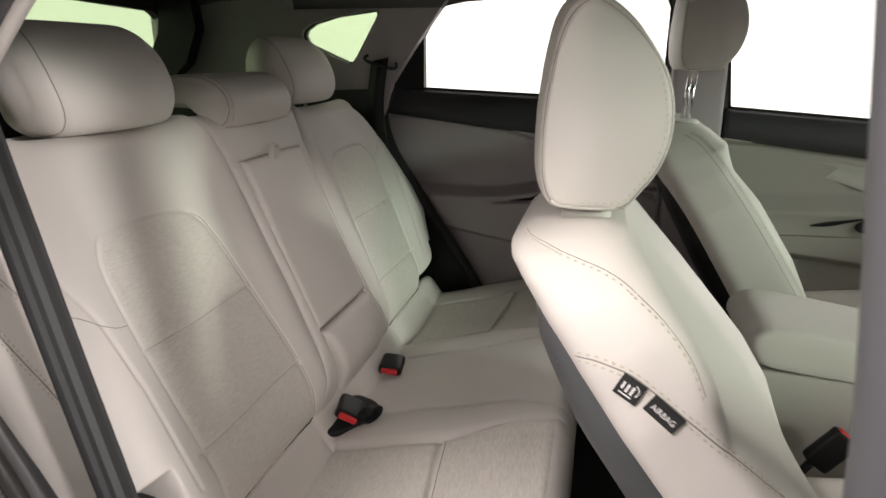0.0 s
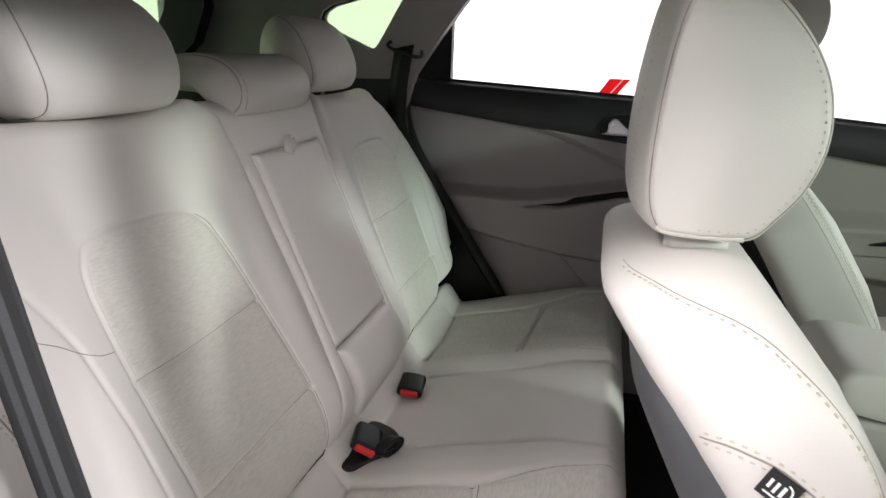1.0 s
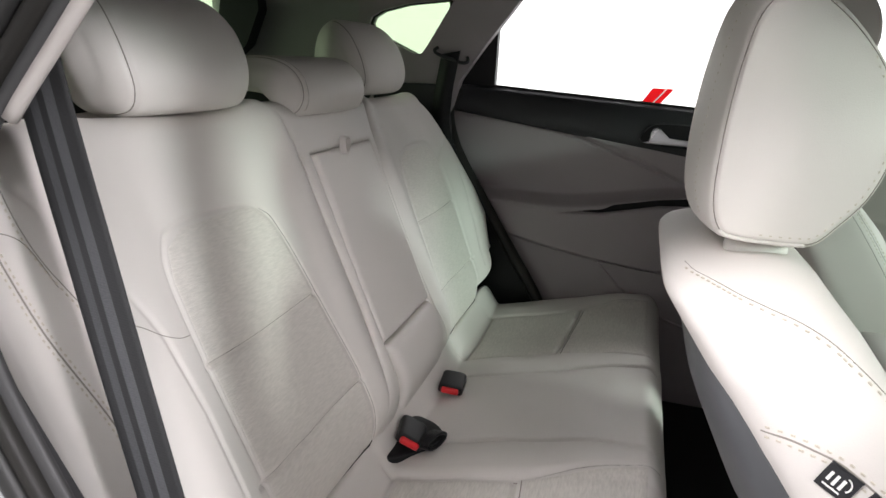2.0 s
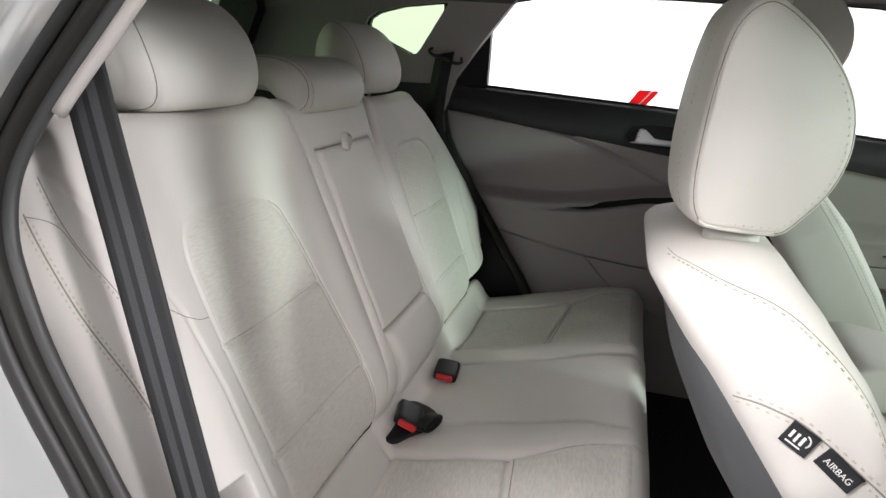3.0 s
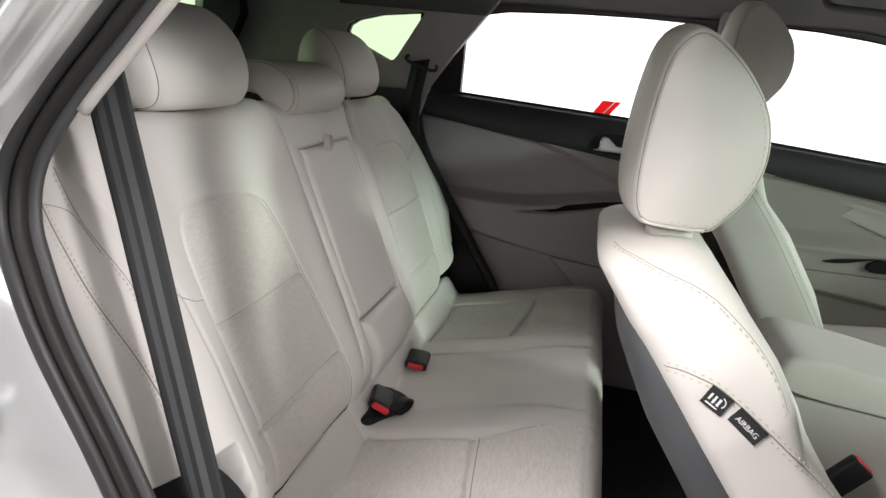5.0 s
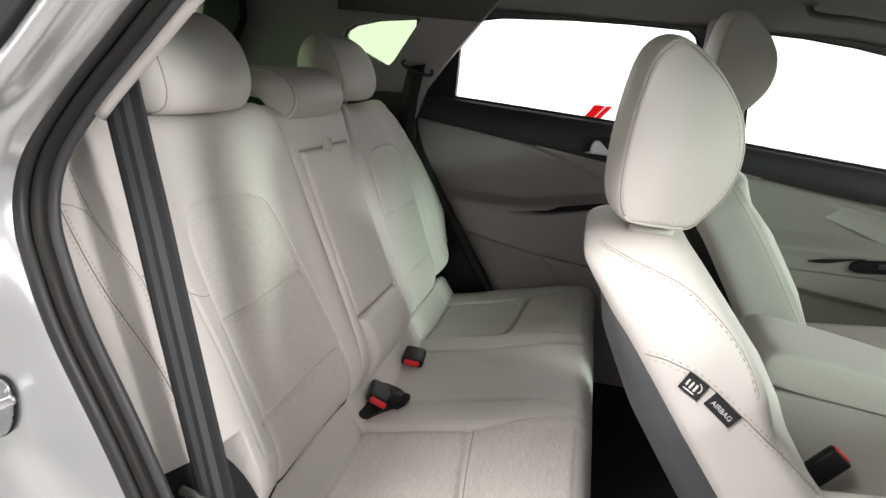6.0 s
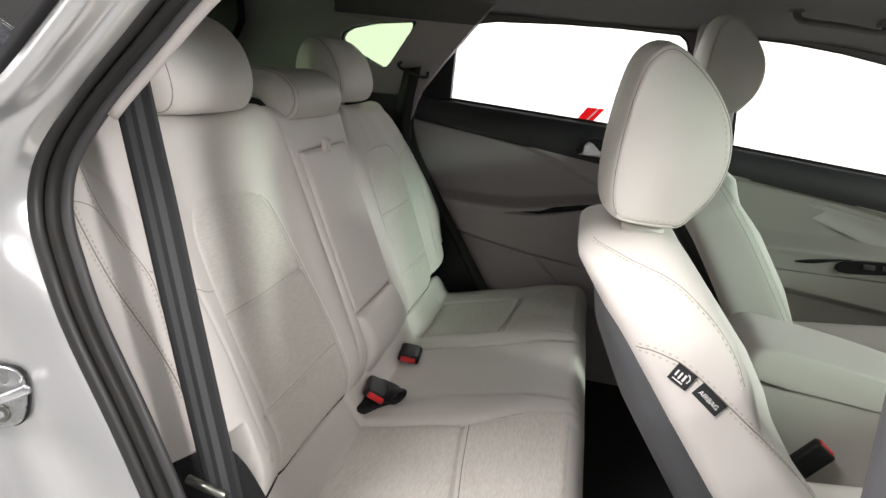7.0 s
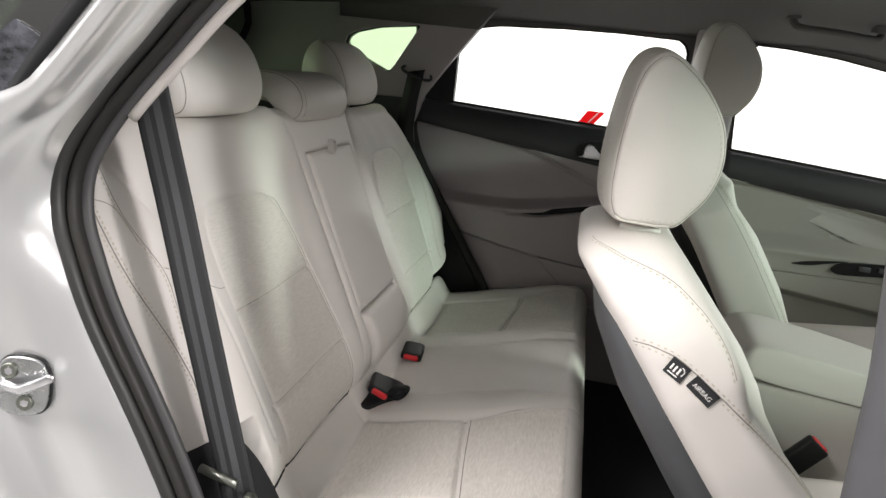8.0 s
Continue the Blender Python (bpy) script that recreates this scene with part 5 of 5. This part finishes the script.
    part("back_panel", *fix_normals(*loft(rings)), MID_TRIM if near else BLACK, seat, "slate grey plastic back panel" if near else "black plastic back panel")
    tree = surface_of(back)
    side = -1 if not flip else 1
    way = Vector((0, 1, 0)) if not flip else Vector((0, -1, 0))

    def on_side(t, n):
        q = place(t, n, cy)
        return (q[0], cy + dy - way.y * 0.2, q[2])

    if near:
        s1 = catmull([(0.0113, -0.0681), (0.0239, -0.0529), (0.0406, -0.0377), (0.0594, -0.0204), (0.0757, -0.0056), (0.0974, 0.0075), (0.127, 0.0173), (0.1512, 0.0217), (0.1737, 0.0229), (0.1933, 0.0212), (0.2139, 0.0163)], 40)
        sewn(tree, [on_side(t, n) for t, n in s1], way, back, rows=(0.004,), both=False)
        s2 = catmull([(0.1282, -0.0723), (0.1363, -0.0583), (0.1482, -0.0455), (0.1642, -0.0324), (0.187, -0.0221), (0.2214, -0.0092), (0.2522, 0.0001), (0.2885, 0.0099), (0.3283, 0.0184), (0.3713, 0.026), (0.42, 0.033), (0.47, 0.038)], 40)
        sewn(tree, [on_side(t, n) for t, n in s2], way, back, rows=(0.0042,), fold=0.0012)
    else:
        s3 = catmull([(0.05, -0.01), (0.1, 0.012), (0.25, 0.030), (0.42, 0.040), (0.55, 0.045)], 40)
        sewn(tree, [on_side(t, n) for t, n in s3], way, back, rows=(0.004,))
        sewn(tree, [on_side(t, n - 0.012) for t, n in s3], way, back, rows=())
    # headrest
    prof = catmull([(-0.070, 1.143), (-0.080, 1.175), (-0.080, 1.238), (-0.072, 1.306), (-0.060, 1.350), (-0.038, 1.370), (-0.010, 1.366), (0.020, 1.347), (0.048, 1.311), (0.066, 1.27), (0.070, 1.226), (0.060, 1.186), (0.042, 1.157), (0.028, 1.140), (0.012, 1.1365), (-0.02, 1.136), (-0.052, 1.137)], 80, True)
    prof = np.array([(-0.005 + (a + 0.005) * 1.03, 1.20 + (b - 1.20) * (1.035 if b > 1.2 else 1.0)) for a, b in prof])

    def lift(a, b, w):
        k = 1 - 0.30 * float(step(b, 1.22, 1.41)) - 0.05 * float(step(-b, -1.22, -1.13))
        crown = 0.010 * abs(w / 0.128) ** 3 * float(step(b, 1.26, 1.37))
        swell = 0.017 * (w / 0.128) ** 2 * float(step(-a, -0.02, 0.05))
        return put((a + head_dx + swell, cy + w * k, b + head_dz - crown))

    head = part("headrest", *rounded(prof, lift, 0.128, 0.011, 0.010, 6, 0.0010), LEATHER, seat, "padded leather headrest")
    seam_loop(prof, lift, 0.128, 0.011, 0.0008, "crease_shade", SEAM_SHADE, head, 0.0006)
    seam_loop(prof, lift, 0.128, 0.012, -0.0008, "welt", PALE_TRIM, head, 0.0026, 0.80, 1.0)
    tr = surface_of(head)
    c = prof.mean(0)
    rim = [(c + (p - c) * 0.93) for p in prof]
    sewn(tr, [(p[0] + head_dx + dx, cy + dy - way.y * 0.25, p[1] + head_dz + dz) for p in rim[:-8]], way, head, gap=0.0046, rows=(0.0030,), cord=False, both=False, size=0.6)
    for s in (-0.045, 0.045):
        low = put((-0.022 + head_dx * 0.5, cy + s, 1.10))
        high = put((-0.018 + head_dx, cy + s, 1.16 + head_dz))
        part("post", *tube([low, high], 0.0065, 10), CHROME, head, "chrome post")
    for s in (-0.075, 0.075):
        part("post_collar", *rounded(catmull([(-0.024, 0), (-0.016, -0.014), (0.016, -0.014), (0.024, 0), (0.016, 0.014), (-0.016, 0.014)], 30, True), lambda a, b, w: put((-0.014 + a * 1.2, cy + s * 1.1 + b * 1.3, 1.124 + w)), 0.008, 0.005, 0.002, 4), WHITE_PLASTIC, head, "pale plastic post collar")
    # cushion
    rows = []
    for x in np.linspace(0.26, 0.80, 50):
        ys = np.linspace(cy - 0.27, cy + 0.27, 60)
        m = np.abs(ys - cy)
        z = 0.56 + 0.12 * (x - 0.26) + 0.05 * np.exp(-((m - 0.21) / 0.045) ** 2) - 0.05 * np.clip((m - 0.23) / 0.04, 0, 1) ** 2 - 0.06 * step(x, 0.72, 0.80)
        rows.append([put((x, y, zz)) for y, zz in zip(ys, z)])
    part("seat_cushion", *pad(rows, (0, 0, -0.14)), LEATHER, seat, "padded seat cushion")
    part("seat_base", *moved(box((0.28, cy - 0.22, 0.30), (0.78, cy + 0.22, 0.50), 0.02), Matrix.Translation((dx, dy, 0))), DARK_TRIM, seat, "dark seat base")
    if near:
        tags(tree, on_side, way, seat)
    return seat


def tags(tree, on_side, way, seat):
    """Two black labels sewn under the side seam."""
    for k, (t0, n0, t1, n1, h) in enumerate(((0.160, -0.0366, 0.182, -0.0256, 0.0205), (0.1895, -0.0222, 0.2225, -0.0112, 0.0172))):
        a, b = (laid(tree, [on_side(t, n)], way)[0] for t, n in ((t0, n0), (t1, n1)))
        nrm = (a[1] + b[1]).normalized()
        u = (b[0] - a[0]).normalized()
        v = u.cross(nrm).normalized()
        if v.z > 0:
            v = -v
        w = (b[0] - a[0]).length
        m = Matrix.Identity(4)
        m.col[0][:3], m.col[1][:3], m.col[2][:3] = u, -v, nrm
        m.translation = a[0] + nrm * 0.0022
        tag = part("tag", *moved(box((0, -h, -0.0006), (w, 0.001, 0.0006), 0.0004, 1), m), TAG, seat, ("small black woven tag with a white emblem", "black woven airbag tag")[k], smooth=False)
        part("tag_fold", *moved(tube([(x, 0.001, 0.0006) for x in np.linspace(0, w, 8)], 0.0012, 6), m), TAG, tag)
        if k == 0:
            for (x0, x1, y0, y1) in ((0.16, 0.25, -0.62, -0.25), (0.36, 0.45, -0.68, -0.25), (0.56, 0.66, -0.68, -0.25), (0.16, 0.70, -0.84, -0.77)):
                part("emblem_bar", *moved(box((w * x0, h * y0, 0.0007), (w * x1, h * y1, 0.0010), 0), m), WHITE_VINYL, tag, "white bar", smooth=False)
            arc = [(w * 0.62 + h * 0.28 * math.cos(q), -h * 0.42 + h * 0.28 * math.sin(q), 0.0009) for q in np.linspace(-0.7, 1.5, 14)]
            part("emblem_arc", *moved(tube(arc, 0.0007, 5), m), WHITE_VINYL, tag, "white arc")
        else:
            data = bpy.data.curves.new("lettering", "FONT")
            data.body, data.size, data.align_x, data.align_y, data.extrude = "AIRBAG", 0.0082, "CENTER", "CENTER", 0.0002
            tmp = bpy.data.objects.new("lettering_source", data)
            scene.collection.objects.link(tmp)
            dg = bpy.context.evaluated_depsgraph_get()
            me = bpy.data.meshes.new_from_object(tmp.evaluated_get(dg))
            bpy.data.objects.remove(tmp)
            o = origin(tag)
            mm = m @ Matrix.Translation((w * 0.5, -h * 0.52, 0.0009)) @ Matrix.Diagonal((min(1.0, w * 0.80 / 0.030), 1, 1, 1))
            me.transform(Matrix.Translation(-o) @ mm)
            me.materials.clear()
            me.materials.append(WHITE_VINYL)
            ob = new("lettering", me)
            ob.parent = tag
            ob["label"] = "white lettering AIRBAG"


front_seat(0.0, 0.0, 0.0, 0.0, 0.0, False, True)
front_seat(0.205, 2 * MID - 0.865 - 0.865, 0.03, 0.108, 0.022, False, False)


def build_console():
    c = thing("centre_console", (0.55, MID, 0.3), "beige centre console with a padded armrest lid", "console")
    part("console_body", *box((0.30, 1.215, 0.30), (1.15, 1.435, 0.752), 0.02, 3), PALE_TRIM, c, "pale plastic console body")
    prof = catmull([(0.285, 0.775), (0.278, 0.795), (0.292, 0.822), (0.335, 0.836), (0.45, 0.834), (0.60, 0.824), (0.72, 0.810), (0.738, 0.790), (0.725, 0.762), (0.50, 0.756), (0.315, 0.756)], 60, True)
    part("armrest_lid", *rounded(prof, lambda a, b, w: (a, MID + w, b - 0.10 * (a - 0.33)), 0.118, 0.022, 0.004, 6), LEATHER, c, "padded armrest lid")
    b = thing("seat_belt_buckle", (0.44, 1.165, 0.55), "black front buckle with red button beside the console", "belt buckle")
    m = Matrix(((0.53, 0.68, 0.0, 0.428), (0.0, 0.0, 0.86, 1.165), (0.68, -0.53, 0.0, 0.632), (0, 0, 0, 1)))
    o = part("body", *moved(rounded(catmull([(-0.026, -0.013), (0.0, -0.016), (0.026, -0.013), (0.03, 0.0), (0.026, 0.013), (0.0, 0.016), (-0.026, 0.013)], 40, True), lambda p, q, w: (w, p, q), 0.045, 0.006, 0.001, 4), m), BLACK, b, "black plastic housing")
    part("release_button", *moved(box((0.034, -0.022, -0.010), (0.049, 0.022, 0.010), 0.004), m), RED, o, "red release button")
    part("stalk", *tube([(0.37, 1.175, 0.50), (0.385, 1.17, 0.57), (0.405, 1.165, 0.61)], 0.014, 8, flat=0.5), BLACK, b, "black stalk")
    g = thing("grab_handle", (0.5, 2.0, 1.53), "dark grey roof grab handle above the door", "grab handle")
    y = 1.93
    part("bar", *tube(catmull([(0.405, y, 1.556), (0.412, y - 0.012, 1.536), (0.44, y - 0.022, 1.528), (0.52, y - 0.026, 1.524), (0.60, y - 0.022, 1.516), (0.628, y - 0.012, 1.518), (0.635, y, 1.530)], 30), 0.010, 8), HEADLINER, g)
    for x, z in ((0.405, 1.565), (0.635, 1.545)):
        part("mount", *box((x - 0.018, y - 0.012, z - 0.012), (x + 0.018, y + 0.03, z + 0.03), 0.006), HEADLINER, g, "screw mount cover")


build_console()
